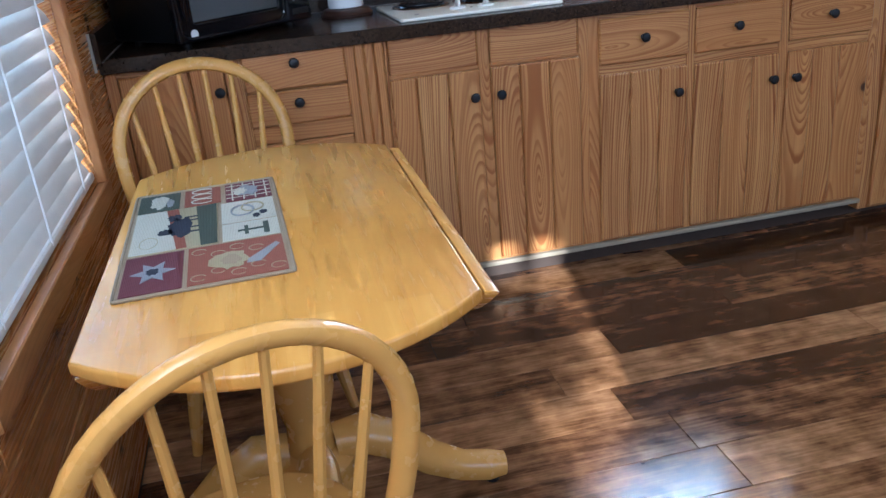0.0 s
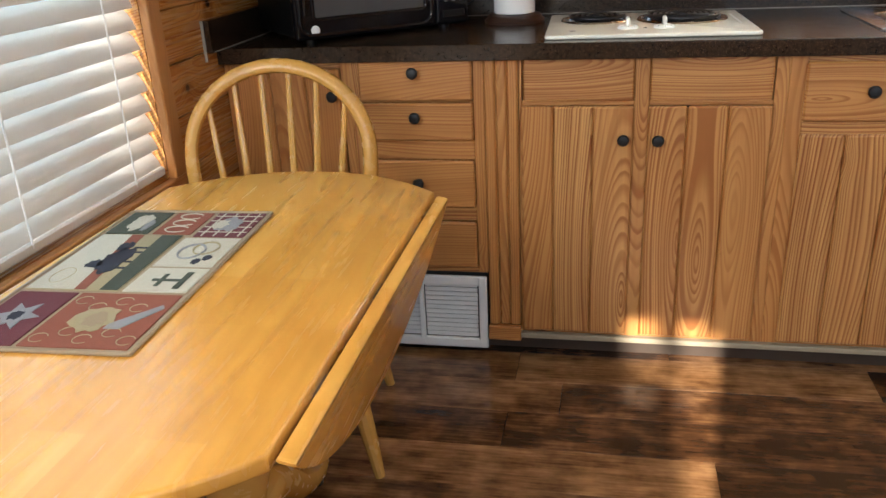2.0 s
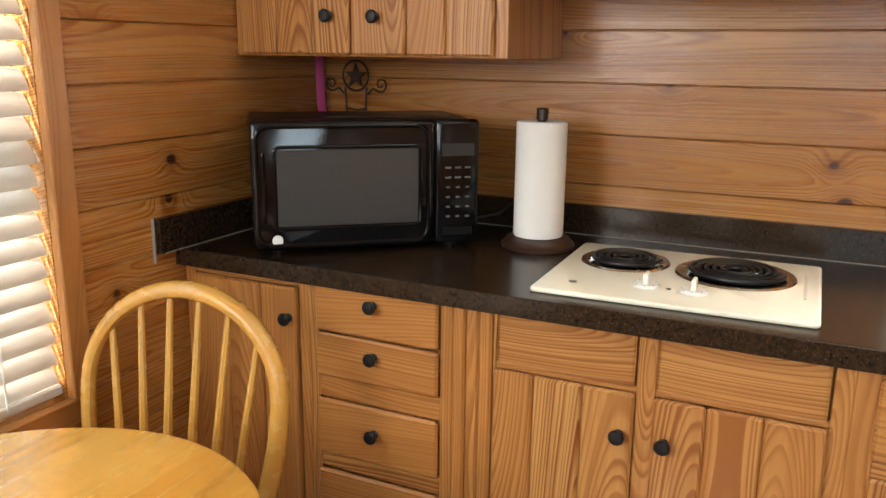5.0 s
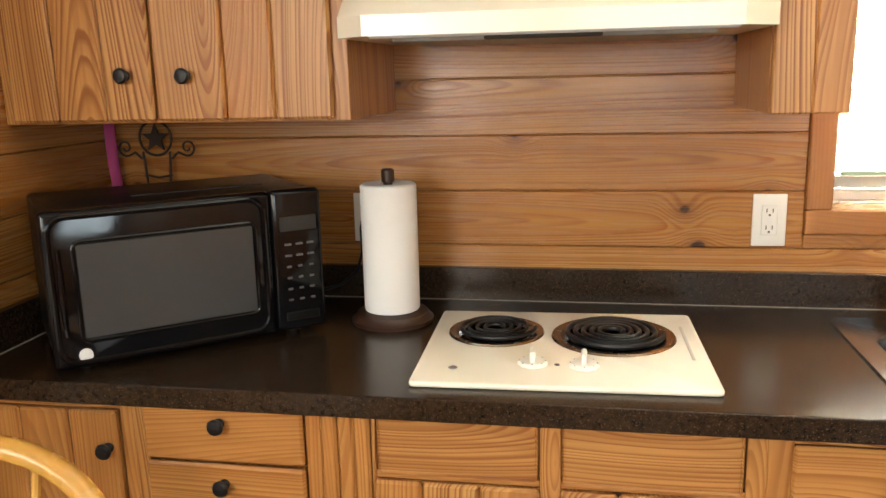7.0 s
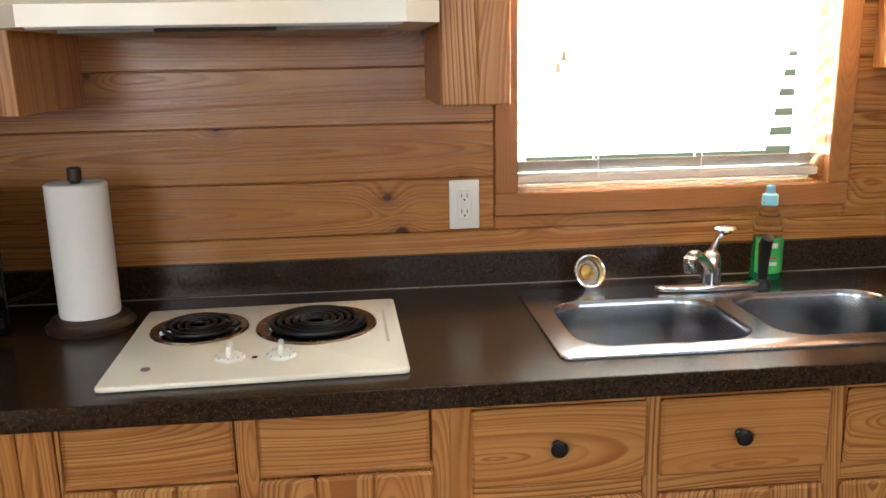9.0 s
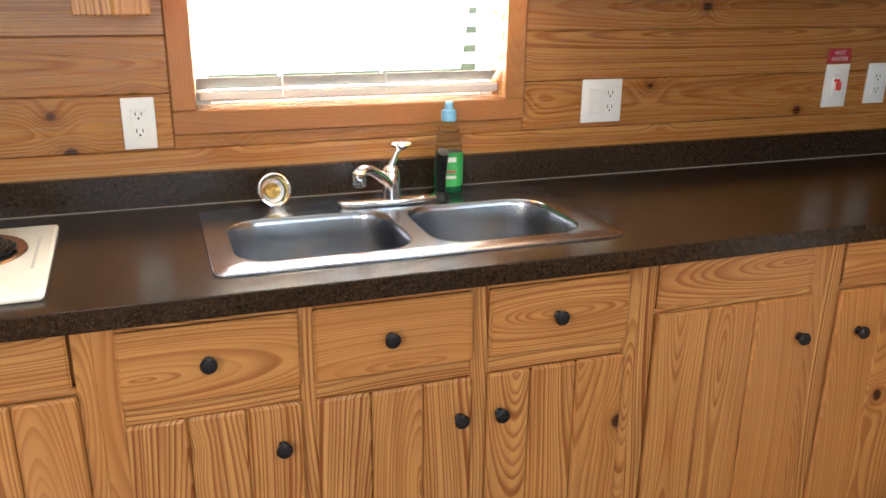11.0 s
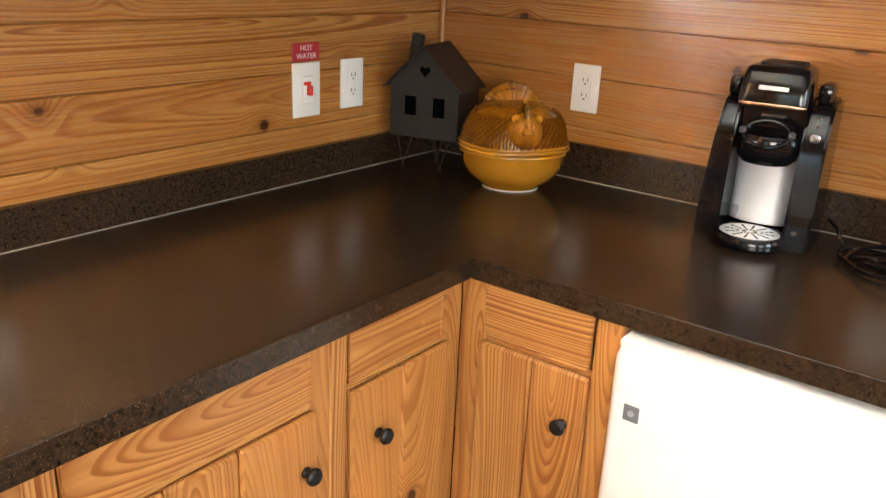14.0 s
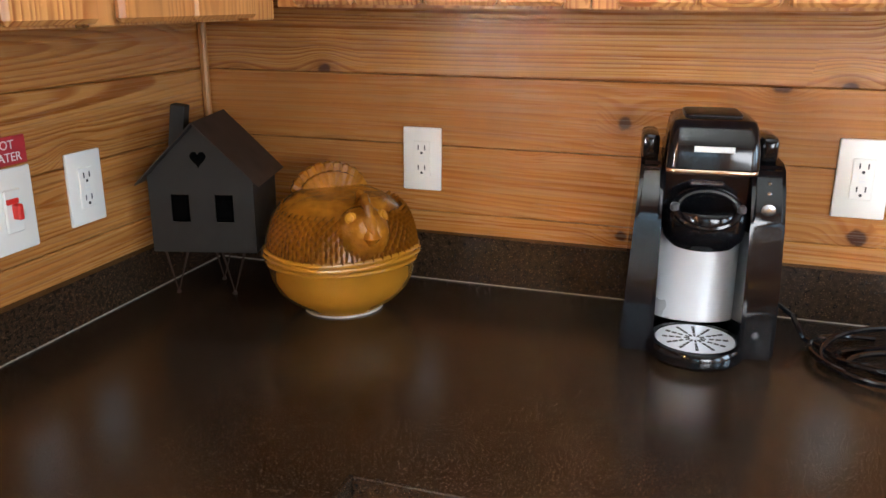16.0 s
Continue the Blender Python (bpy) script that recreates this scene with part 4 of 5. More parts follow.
part("strap", tube([(0.012, 0.0, -0.016), (0.010, 0.0, 0.12), (-0.002, 0.002, 0.24), (-0.006, 0.004, 0.352)], 0.013, 10, flat=0.25), varied("pink_cloth", (0.50, 0.06, 0.20), 0.8, 0, 90, 0.3, 0.3), rb)

# ---- paper towel ----
pt = thing("paper_towel", (0.438, 3.045, ZC), "white paper towel roll on a dark turned wooden stand", "paper towel")
dark_wood = varied("dark_turned_wood", (0.045, 0.020, 0.012), 0.35, 0, 40, 0.4)
paper = varied("tissue_paper", (0.82, 0.81, 0.78), 0.9, 0, 120, 0.08, 0.5)
part("base", lathe([(0.088, 0.0), (0.090, 0.008), (0.082, 0.014), (0.078, 0.022), (0.070, 0.026)], (0, 0, 0), 36), dark_wood, pt)
part("rod", lathe([(0.010, 0.02), (0.010, 0.305), (0.014, 0.308), (0.014, 0.332), (0.010, 0.335)], (0, 0, 0), 16), dark_wood, pt)
part("roll", lathe([(0.020, 0.030), (0.059, 0.028), (0.0605, 0.032), (0.0605, 0.300), (0.056, 0.304), (0.021, 0.303), (0.020, 0.298)], (0, 0, 0), 48, cap0=False, cap1=False), paper, pt)
bm = bmesh.new()
add_rings(bm, [[(0.0608 * math.cos(a) * k, 0.0608 * math.sin(a) * k, z) for z in (0.030, 0.302)] for a, k in ((radians(-60 - i * 5), 1.0 + 0.0012 * i) for i in range(16))], False, False, False)
part("loose_sheet", bm, paper, pt)

# ---- outlets and switches ----
red_m = material("switch_red", (0.70, 0.03, 0.02), 0.4)


def wall_frame(wall, a, z):
    return pose(a, Y1, z) if wall == "north" else pose(X1, a, z, 0, 0, -90)


def outlet(wall, a, z, label, w=0.072, h=0.117, gangs=("outlet",), name="outlet"):
    o = thing(name, wall_frame(wall, a, z), label, "outlet" if name == "outlet" else "switch")
    part("plate", box((0, -0.003, 0), (w, 0.006, h), 0.0025, 2), white_plastic, o)
    for i, g in enumerate(gangs):
        cx = (i - (len(gangs) - 1) / 2) * 0.047
        if g == "outlet":
            f = part("receptacle", box((cx, -0.007, 0), (0.034, 0.003, 0.068), 0.001), white_plastic, o)
            for dz in (-0.019, 0.019):
                for dx in (-0.0065, 0.0065):
                    part("slot", box((cx + dx, -0.0087, dz + 0.003), (0.0022, 0.001, 0.009)), dark_slot, f)
                part("slot", lathe([(0.0026, 0), (0.0026, 0.001)], (cx, -0.0082, dz - 0.007), 10, m=Matrix.Rotation(radians(90), 3, "X")), dark_slot, f)
            for dz in (-0.003, 0.004):
                part("test_button", box((cx, -0.0088, dz), (0.010, 0.0014, 0.004)), white_paint, f)
        else:
            f = part("rocker", box((cx, -0.008, 0), (0.033, 0.006, 0.066), 0.002), white_plastic, o)
            if g == "lamp":
                part("toggle", box((cx, -0.016, 0.0), (0.010, 0.016, 0.024), 0.002), red_m, f, "red lit toggle")
                part("toggle_top", box((cx - 0.004, -0.0125, 0.016), (0.022, 0.004, 0.008), 0.001), red_m, f)
    return o


outlet("north", 1.253, 1.100, "ivory double outlet on the pine wall by the sink window")
outlet("north", 0.338, 1.10, "ivory outlet half hidden behind the paper towel")
outlet("north", 2.440, 1.107, "ivory two-gang plate with rocker switch and outlet", 0.122, 0.117, ("rocker", "outlet"))
outlet("north", 3.239, 1.122, "white switch plate with a red lit toggle", 0.088, 0.128, ("lamp",), "light_switch")
outlet("north", 3.396, 1.125, "ivory double outlet near the corner", 0.080, 0.122)
outlet("east", 2.776, 1.137, "ivory double outlet above the worktop", 0.076, 0.120)
outlet("east", 2.020, 1.150, "ivory two-gang outlet beside the coffee maker", 0.080, 0.130)
sg = thing("hot_water_sign", wall_frame("north", 3.239, 1.2105), "small red sign with white lettering above the switch", "sign")
part("plate", box((0, -0.0025, 0), (0.086, 0.005, 0.042), 0.001), varied("sign_red", (0.42, 0.025, 0.035), 0.4, 0, 40, 0.1, 0), sg)
ink = material("white_ink", (0.8, 0.72, 0.70), 0.5)
for word, z in (("HOT", 0.003), ("WATER", -0.0155)):
    cu = bpy.data.curves.new("lettering", "FONT")
    cu.body, cu.size, cu.align_x, cu.extrude = word, 0.0185, "CENTER", 0.0003
    cu.materials.append(ink)
    tx = new("lettering", cu)
    tx.parent, tx.matrix_basis = sg, pose(0, -0.0056, z, 90, 0, 0)

# ---- by the sink ----
db = thing("dish_soap_bottle", (1.972, 3.165, ZC + 0.002), "clear dish soap bottle with green liquid and pale blue cap", "bottle")
body = [(0.034, 0.0), (0.037, 0.006), (0.036, 0.06), (0.033, 0.10), (0.034, 0.125), (0.028, 0.15), (0.018, 0.172), (0.014, 0.182)]
green = material("green_soap", (0.01, 0.22, 0.09), 0.08, 0.0, Transmission_Weight=0.35)
part("liquid", lathe([(r - 0.0015, z + 0.002) for r, z in body[:4]], (0, 0, 0), 24), green, db, "green soap")
part("shell", lathe(body, (0, 0, 0), 24, cap1=False), material("clear_plastic", (0.9, 0.97, 0.93), 0.06, 0.0, Transmission_Weight=1.0, IOR=1.1), db)
bm = bmesh.new()
add_rings(bm, [[(0.0368 * math.cos(a), 0.0368 * math.sin(a), z) for z in (0.02, 0.105)] for a in (radians(200 + i * 14) for i in range(11))], False, False, False)
part("label", bm, varied("label_green", (0.05, 0.42, 0.10), 0.35, 0, 30, 0.15, 0), db, "green printed label")
for z, hgt, mt in ((0.082, 0.012, white_plastic), (0.055, 0.006, material("label_red", (0.5, 0.08, 0.06), 0.4)), (0.040, 0.008, white_plastic)):
    bm = bmesh.new()
    add_rings(bm, [[(0.0374 * math.cos(a), 0.0374 * math.sin(a), q) for q in (z, z + hgt)] for a in (radians(232 + i * 10) for i in range(6))], False, False, False)
    part("print_bar", bm, mt, db)
part("cap", lathe([(0.016, 0.178), (0.019, 0.182), (0.018, 0.204), (0.011, 0.208), (0.010, 0.224), (0.006, 0.227)], (0, 0, 0), 20), varied("pale_blue", (0.25, 0.55, 0.72), 0.4, 0, 40, 0.1, 0), db, "pale blue cap")
sn = thing("sink_strainer", pose(1.536, 3.150, ZC + 0.041, 70, 0, 12), "round chrome sink strainer leaning on the backsplash", "strainer")
part("rim", tube([(0.037 * math.cos(a), 0.037 * math.sin(a), 0) for a in (2 * math.pi * i / 28 for i in range(28))], 0.004, 8, True), chrome, sn)
part("cup", lathe([(0.036, 0.0), (0.030, -0.008), (0.028, -0.014), (0.010, -0.016)], (0, 0, 0), 28, cap0=False), chrome, sn)
part("stopper", lathe([(0.016, 0.0), (0.018, 0.004), (0.010, 0.010), (0.004, 0.016)], (0, 0, -0.014), 18), varied("brass", (0.55, 0.38, 0.12), 0.3, 1.0), sn)

# ---- tin house ----
zinc = varied("weathered_zinc", (0.050, 0.046, 0.041), 0.5, 0.4, 26, 1.0, 0.8)
roof_m = varied("rusty_tin_roof", (0.050, 0.032, 0.022), 0.6, 0.3, 22, 0.8, 0.8)
bh = thing("tin_house", pose(3.520, 3.105, ZC, 0, 0, -75), "small dark weathered tin house on wire legs", "ornament")
# flat black that paints the shade inside the house's openings
hollow = material("hollow_shade", (0.002, 0.002, 0.002), 1.0, 0.0, Specular_IOR_Level=0.0)
W2, ZB, ZE, ZP, DP = 0.094, 0.085, 0.222, 0.316, 0.150
bm = bmesh.new()
edges = []
for loop in ([(-W2, ZB), (W2, ZB), (W2, ZE), (-W2, ZE)], [(-0.055, 0.14), (-0.022, 0.14), (-0.022, 0.19), (-0.055, 0.19)], [(0.024, 0.14), (0.057, 0.14), (0.057, 0.19), (0.024, 0.19)]):
    vs = [bm.verts.new((x, 0, z)) for x, z in loop]
    edges += [bm.edges.new((vs[i], vs[(i + 1) % 4])) for i in range(4)]
bmesh.ops.triangle_fill(bm, use_beauty=True, use_dissolve=False, edges=edges)
ext = bmesh.ops.extrude_face_region(bm, geom=bm.faces[:])["geom"]
bmesh.ops.translate(bm, vec=(0, 0.002, 0), verts=[g for g in ext if isinstance(g, bmesh.types.BMVert)])
part("front", bm, zinc, bh, smooth=0)
bm = bmesh.new()
add_rings(bm, [[(-W2, y, ZE), (W2, y, ZE), (0, y, ZP)] for y in (0.0, 0.002)])
part("gable", bm, zinc, bh, smooth=0)
# no hole is cut: a black heart plate paints the shaded opening
bm = bmesh.new()
hp = []
for i in range(24):
    t = 2 * math.pi * i / 24
    hp.append((0.0009 * 16 * math.sin(t) ** 3, 0.255 + 0.0010 * (13 * math.cos(t) - 5 * math.cos(2 * t) - 2 * math.cos(3 * t) - math.cos(4 * t))))
add_rings(bm, [[(x, y, z) for x, z in hp] for y in (-0.0012, -0.0004)])
part("heart_shade", bm, hollow, bh, "black heart-shaped plate standing for a shaded opening")
for s in (-1, 1):
    part("side", box((s * (W2 - 0.001), DP / 2, (ZB + ZE) / 2), (0.002, DP - 0.004, ZE - ZB)), zinc, bh)
part("back", box((0, DP, (ZB + ZE) / 2), (2 * W2, 0.002, ZE - ZB)), zinc, bh)
part("shade_lining", box((0, DP / 2 + 0.01, (ZB + ZE) / 2), (2 * W2 - 0.012, DP - 0.03, ZE - ZB - 0.012)), hollow, bh)
part("bottom", box((0, DP / 2, ZB), (2 * W2, DP, 0.002)), zinc, bh)
sl = math.atan2(ZP - ZE, W2)
for s in (-1, 1):
    L = math.hypot(W2, ZP - ZE) + 0.022
    m = Matrix.Rotation(s * sl, 3, "Y")
    cx = s * math.cos(sl) * L / 2
    part("roof_sheet", box((cx, DP / 2 - 0.006, ZP + 0.003 - math.sin(sl) * L / 2), (L, DP + 0.03, 0.0025), 0, 1, m), roof_m, bh, smooth=0)
part("chimney", box((-0.048, 0.05, 0.300), (0.026, 0.026, 0.085), 0.001, 1, Matrix.Rotation(radians(8), 3, "Y")), zinc, bh)
for x, y in ((-0.06, 0.02), (0.045, 0.02), (0.0, 0.10)):
    part("leg", tube([(x - 0.022, y, ZB), (x, y - 0.008, 0.004), (x + 0.022, y, ZB)], 0.0024, 7), rust, bh)
    part("foot", lathe([(0.002, 0), (0.005, 0.003), (0.002, 0.007)], (x, y - 0.008, 0), 10), rust, bh)


# ---- hen dish ----
def glaze():
    m = material("amber_glaze", (0.36, 0.13, 0.012), 0.2, 0.0, Coat_Weight=0.1, Coat_Roughness=0.04, Specular_IOR_Level=0.35)
    n = Nodes(m)
    c = n.t.nodes.new("ShaderNodeTexCoord").outputs["Object"]
    a, b = n.noise(c, 14.0, 3.0), n.noise(c, 60.0, 2.0)
    n.put(n.ramp(n.math("ADD", n.math("MULTIPLY", a, 0.75), n.math("MULTIPLY", b, 0.25)), [(0.3, (0.09, 0.026, 0.003)), (0.5, (0.24, 0.082, 0.006)), (0.72, (0.38, 0.145, 0.012))]), n.b.inputs["Base Color"])
    vor = n.t.nodes.new("ShaderNodeTexVoronoi")
    vor.inputs["Scale"].default_value = 150.0
    n.put(c, vor.inputs["Vector"])
    n.bump(vor.outputs["Distance"], 0.5, 0.0015)
    return m


glaze_m = glaze()
bowl_m = varied("amber_bowl_glaze", (0.43, 0.175, 0.014), 0.13, 0.0, 25, 0.35, 0, Coat_Weight=0.7)
hen = thing("hen_dish", pose(3.555, 2.850, ZC, 0, 0, 221) @ Matrix.Scale(0.90, 4), "amber-glazed ceramic hen-shaped covered dish", "dish")
bm = lathe([(0.070, 0.0), (0.074, 0.004), (0.078, 0.009), (0.104, 0.026), (0.123, 0.048), (0.134, 0.074), (0.139, 0.098), (0.144, 0.104), (0.144, 0.109), (0.139, 0.112), (0.120, 0.113)], (0, 0, 0), 56)
bmesh.ops.scale(bm, vec=(0.92, 1.04, 1), verts=bm.verts)
part("bowl", bm, bowl_m, hen)
bm = lathe([(0.0735, -0.001), (0.0735, 0.003)], (0, 0, 0.001), 40)
bmesh.ops.scale(bm, vec=(0.925, 1.045, 1), verts=bm.verts)
part("foot_ring", bm, varied("bare_clay", (0.55, 0.45, 0.35), 0.8), hen, "unglazed pale foot ring")


def hen_body(u, a):
    """A plump dome: u from the rim (0) to the crown (1), a round it."""
    r = 0.139 * max(0.0, math.cos(u * math.pi / 2)) ** 0.52
    z = 0.113 + 0.112 * math.sin(u * math.pi / 2)
    lift = 0.020 * max(0.0, -math.cos(a)) * math.sin(u * math.pi)
    return Vector((r * math.cos(a) * 0.92 - 0.014 * u, r * math.sin(a) * 1.04, z + lift))


bm = bmesh.new()
add_rings(bm, [[hen_body(j / 20, 2 * math.pi * i / 56) for i in range(56)] for j in range(21)])
bmesh.ops.remove_doubles(bm, verts=bm.verts, dist=1e-5)
lid = part("lid", bm, glaze_m, hen, smooth=80)
for dr, dz in ((0.0, 0.117), (-0.002, 0.126)):
    part("lid_rim", tube([((0.133 + dr) * math.cos(a), (0.150 + dr) * math.sin(a), dz + 0.003 * math.sin(3 * a)) for a in (2 * math.pi * i / 48 for i in range(48))], 0.0048, 8, True), bowl_m, hen)
# scalloped feathers over the breast and flanks
feather = mesh_of("feather", lathe([(0.0115, -0.0010), (0.0095, 0.0006), (0.0055, 0.0013), (0.001, 0.0015)], (0, 0, 0), 10, cap0=False), glaze_m, 60)
for j in range(9):
    for i in range(48):
        a = 2 * math.pi * (i + 0.5 * (j % 2)) / 48
        if abs(math.atan2(math.sin(a), math.cos(a))) > 2.0:
            continue
        u = 0.10 + 0.055 * j
        p = hen_body(u, a)
        way = (hen_body(u, a + 0.02) - p).cross(hen_body(u + 0.02, a) - p)
        f = new("feather", feather)
        f.parent = lid
        f.matrix_basis = Matrix.Translation(p) @ way.to_track_quat("Z", "Y").to_matrix().to_4x4() @ Matrix.Rotation(radians(5), 4, "X")
# head on a short neck, with its vertical comb over the brow
bm = lathe([(0.060, -0.050), (0.058, -0.020), (0.050, 0.008), (0.043, 0.030), (0.034, 0.046), (0.019, 0.056), (0.004, 0.060)], (0, 0, 0), 28, m=Matrix.Rotation(radians(58), 3, "Y"))
bmesh.ops.translate(bm, vec=(0.094, 0.012, 0.172), verts=bm.verts)
part("head", bm, glaze_m, lid, smooth=80)
part("beak", tube([(0.136, 0.012, 0.204), (0.149, 0.012, 0.198), (0.160, 0.012, 0.186)], [0.014, 0.010, 0.002], 12), glaze_m, lid)
for s in (-1, 1):
    at = Vector((0.124, 0.012 + s * 0.031, 0.210))
    part("eye", lathe([(0.012, -0.004), (0.010, 0.001), (0.0075, 0.0012), (0.006, 0.004), (0.002, 0.005)], at, 16, m=Vector((0.75, s * 0.55, 0.4)).to_track_quat("Z", "Y").to_matrix()), bowl_m, lid)
part("wattle", tube([(0.143, 0.012, 0.192), (0.150, 0.012, 0.178), (0.142, 0.012, 0.165)], [0.010, 0.016, 0.008], 12), glaze_m, lid)
part("comb", tube([(0.072, 0.012, 0.222), (0.088, 0.012, 0.243), (0.098, 0.012, 0.236), (0.108, 0.012, 0.242), (0.120, 0.012, 0.230), (0.130, 0.012, 0.228), (0.142, 0.012, 0.211)], [0.008, 0.009, 0.010, 0.009, 0.010, 0.009, 0.006], 10), glaze_m, lid)
# fanned tail
for i in range(11):
    a = radians(-75 + 15 * i)
    for k, (ra, zz) in enumerate(((0.078, 0.062), (0.062, 0.046))):
        base = Vector((-0.060 - 0.012 * (1 - k), 0.030 * math.sin(a), 0.205))
        tip = Vector((-0.088 + 0.016 * k, ra * math.sin(a), 0.212 + zz * math.cos(a)))
        part("tail_feather", tube([base, base.lerp(tip, 0.6), base.lerp(tip, 0.93), tip], [0.010, 0.013, 0.011, 0.004], 8), glaze_m, lid)

# ---- coffee maker ----
cm = thing("coffee_maker", pose(3.62, 2.262, ZC, 0, 0, 6) @ Matrix.Diagonal((1, 1.02, 0.905, 1)), "black single-cup coffee maker with silver panel and drip tray", "coffee maker")
prof = [(-0.092, 0.0), (0.10, 0.0), (0.10, 0.325), (-0.010, 0.325), (-0.036, 0.316), (-0.056, 0.285), (-0.070, 0.23), (-0.080, 0.16), (-0.088, 0.08)]
for y_in, y_out, top_in in ((0.062, 0.112, 0.096), (-0.062, -0.112, -0.108)):
    bm = bmesh.new()
    add_rings(bm, [[(x, y_in, z) for x, z in prof], [(x, y_out + (top_in - y_out) * z / 0.325, z) for x, z in prof]])
    bmesh.ops.bevel(bm, geom=[e for e in bm.edges], offset=0.006, segments=2, affect="EDGES")
    part("side_housing", bm, black_gloss, cm)
part("back_housing", box((0.055, 0, 0.17), (0.09, 0.124, 0.34), 0.006, 2), black_gloss, cm)
# pale bluish base, little metal: the window's reflection is put into the colour
silver = varied("brushed_silver", (0.86, 0.90, 0.95), 0.30, 0.35, 12, 0.12, 0)
bm = bmesh.new()
add_rings(bm, [[(-0.018 + 0.035 * (1 - math.cos(a)), 0.063 * math.sin(a), z) for a in (radians(-85 + 17 * i) for i in range(11))] for z in (0.030, 0.20)], False, False, False)
part("splash_panel", bm, silver, cm, "brushed silver splash panel")
bm = bmesh.new()
add_rings(bm, [[(x + lean, y * w, z) for x, y in rrect(-0.060, 0.060, -0.056, 0.056, 0.014, 4)] for z, w, lean in ((0.322, 1.14, -0.038), (0.352, 1.12, -0.036), (0.382, 1.06, -0.028), (0.393, 1.0, -0.022), (0.396, 0.88, -0.018))])
hd = part("head", bm, black_gloss, cm, smooth=50)
part("lid_handle", prism(rrect(-0.060, 0.035, -0.040, 0.040, 0.014, 4), 0.3955, 0.402, 0.003, 2), black_matt, hd)
for y in (-0.084, 0.084):
    part("lid_hinge", box((0.012, y, 0.342), (0.085, 0.026, 0.044), 0.009, 2), black_gloss, hd)
part("copper_band", prism(rrect(-0.100, 0.024, -0.063, 0.063, 0.016, 4), 0.312, 0.321, 0.003, 2), varied("copper_band", (0.60, 0.42, 0.30), 0.15, 1.0, 60, 0.2, 0), cm, "shiny copper-coloured band")
part("logo_bar", box((-0.0968, 0, 0.353), (0.002, 0.054, 0.009)), pale_ink, hd, "pale lettering strip")
part("inner_wall", box((-0.010, 0, 0.258), (0.05, 0.124, 0.11), 0.003), black_gloss, cm)
part("pod_clip", box((-0.037, 0, 0.285), (0.010, 0.050, 0.010), 0.003), steel, cm)
part("pod_holder", lathe([(0.022, 0.0), (0.046, 0.005), (0.057, 0.018), (0.061, 0.036), (0.061, 0.062), (0.058, 0.070), (0.046, 0.071), (0.042, 0.058), (0.030, 0.040)], (-0.042, 0, 0.178), 40), black_gloss, cm)
part("holder_ring", tube([(-0.080 + 0.018 * math.sin(a), 0.043 * math.cos(a), 0.252 + 0.026 * math.sin(a)) for a in (2 * math.pi * i / 32 for i in range(32))], 0.0065, 10, True), black_gloss, cm)
for s in (-1, 1):
    part("holder_tab", box((-0.086, s * 0.046, 0.256), (0.010, 0.012, 0.014), 0.003), varied("dark_grey_plastic", (0.05, 0.05, 0.052), 0.4), cm)
tr = part("drip_tray", lathe([(0.066, 0.0), (0.071, 0.006), (0.071, 0.020), (0.067, 0.028), (0.060, 0.029), (0.058, 0.024)], (-0.082, 0, 0.0), 44), black_gloss, cm)
part("tray_grille", lathe([(0.058, 0.024), (0.058, 0.0275)], (-0.082, 0, 0.0), 40), silver, tr, "perforated silver drip plate")
for k in range(12):
    a = 2 * math.pi * k / 12
    for r in (0.012, 0.024, 0.034, 0.044):
        h = piece("hole", (-0.082 + r * math.cos(a), r * math.sin(a), 0.0278), (0.0075, 0.0022 + r * 0.05, 0.001), dark_slot, tr, 0.0)
        h.rotation_euler = (0, 0, a)
for z, r in ((0.292, 0.003), (0.277, 0.0035), (0.252, 0.010)):
    part("button", lathe([(r, 0), (r, 0.004), (r * 0.6, 0.005)], (-0.045 - (0.30 - z) * 0.38, -0.085, z), 16, m=Matrix.Rotation(radians(-90), 3, "Y")), steel, cm, "small silver button")
part("button", lathe([(0.006, 0), (0.006, 0.003)], (-0.089, -0.083, 0.045), 16, m=Matrix.Rotation(radians(-90), 3, "Y")), steel, cm)
cb = thing("coiled_cable", (3.63, 2.02, ZC), "coiled black power cord lying on the worktop", "cable")
pts = []
for i in range(130):
    t = i / 129
    a = t * 2 * math.pi * 3.2
    pts.append((-0.045 + 0.095 * math.cos(a) * (1 - 0.25 * t) - 0.04 * t, -0.04 - 0.05 * t + 0.11 * math.sin(a), 0.0045 + 0.028 * (0.5 + 0.5 * math.sin(a * 1.31)) * min(1, 5 * t * (1 - t))))
part("loop", tube(pts, 0.0048, 8), black_gloss, cb)
part("lead", tube([(0.02, 0.11, 0.055), (0.005, 0.09, 0.045), (-0.005, 0.07, 0.012), (-0.06, 0.02, 0.005), (-0.12, -0.07, 0.0045), (-0.13, -0.18, 0.0045)], 0.0042, 8), black_gloss, cb)

# ---- placemat ----
def woven(name, col):
    m = material(name, col, 0.9)
    n = Nodes(m)
    c = n.t.nodes.new("ShaderNodeTexCoord").outputs["Object"]
    w = n.t.nodes.new("ShaderNodeTexWave")
    w.inputs["Scale"].default_value, w.inputs["Distortion"].default_value = 110.0, 1.5
    n.put(c, w.inputs["Vector"])
    f = n.math("ADD", n.math("MULTIPLY", w.outputs["Fac"], 0.25), n.math("MULTIPLY", n.noise(c, 300.0), 0.5))
    n.put(n.mix(f, col, tuple(x * 0.5 for x in col)), n.b.inputs["Base Color"])
    n.bump(w.outputs["Fac"], 0.6, 0.001)
    return m


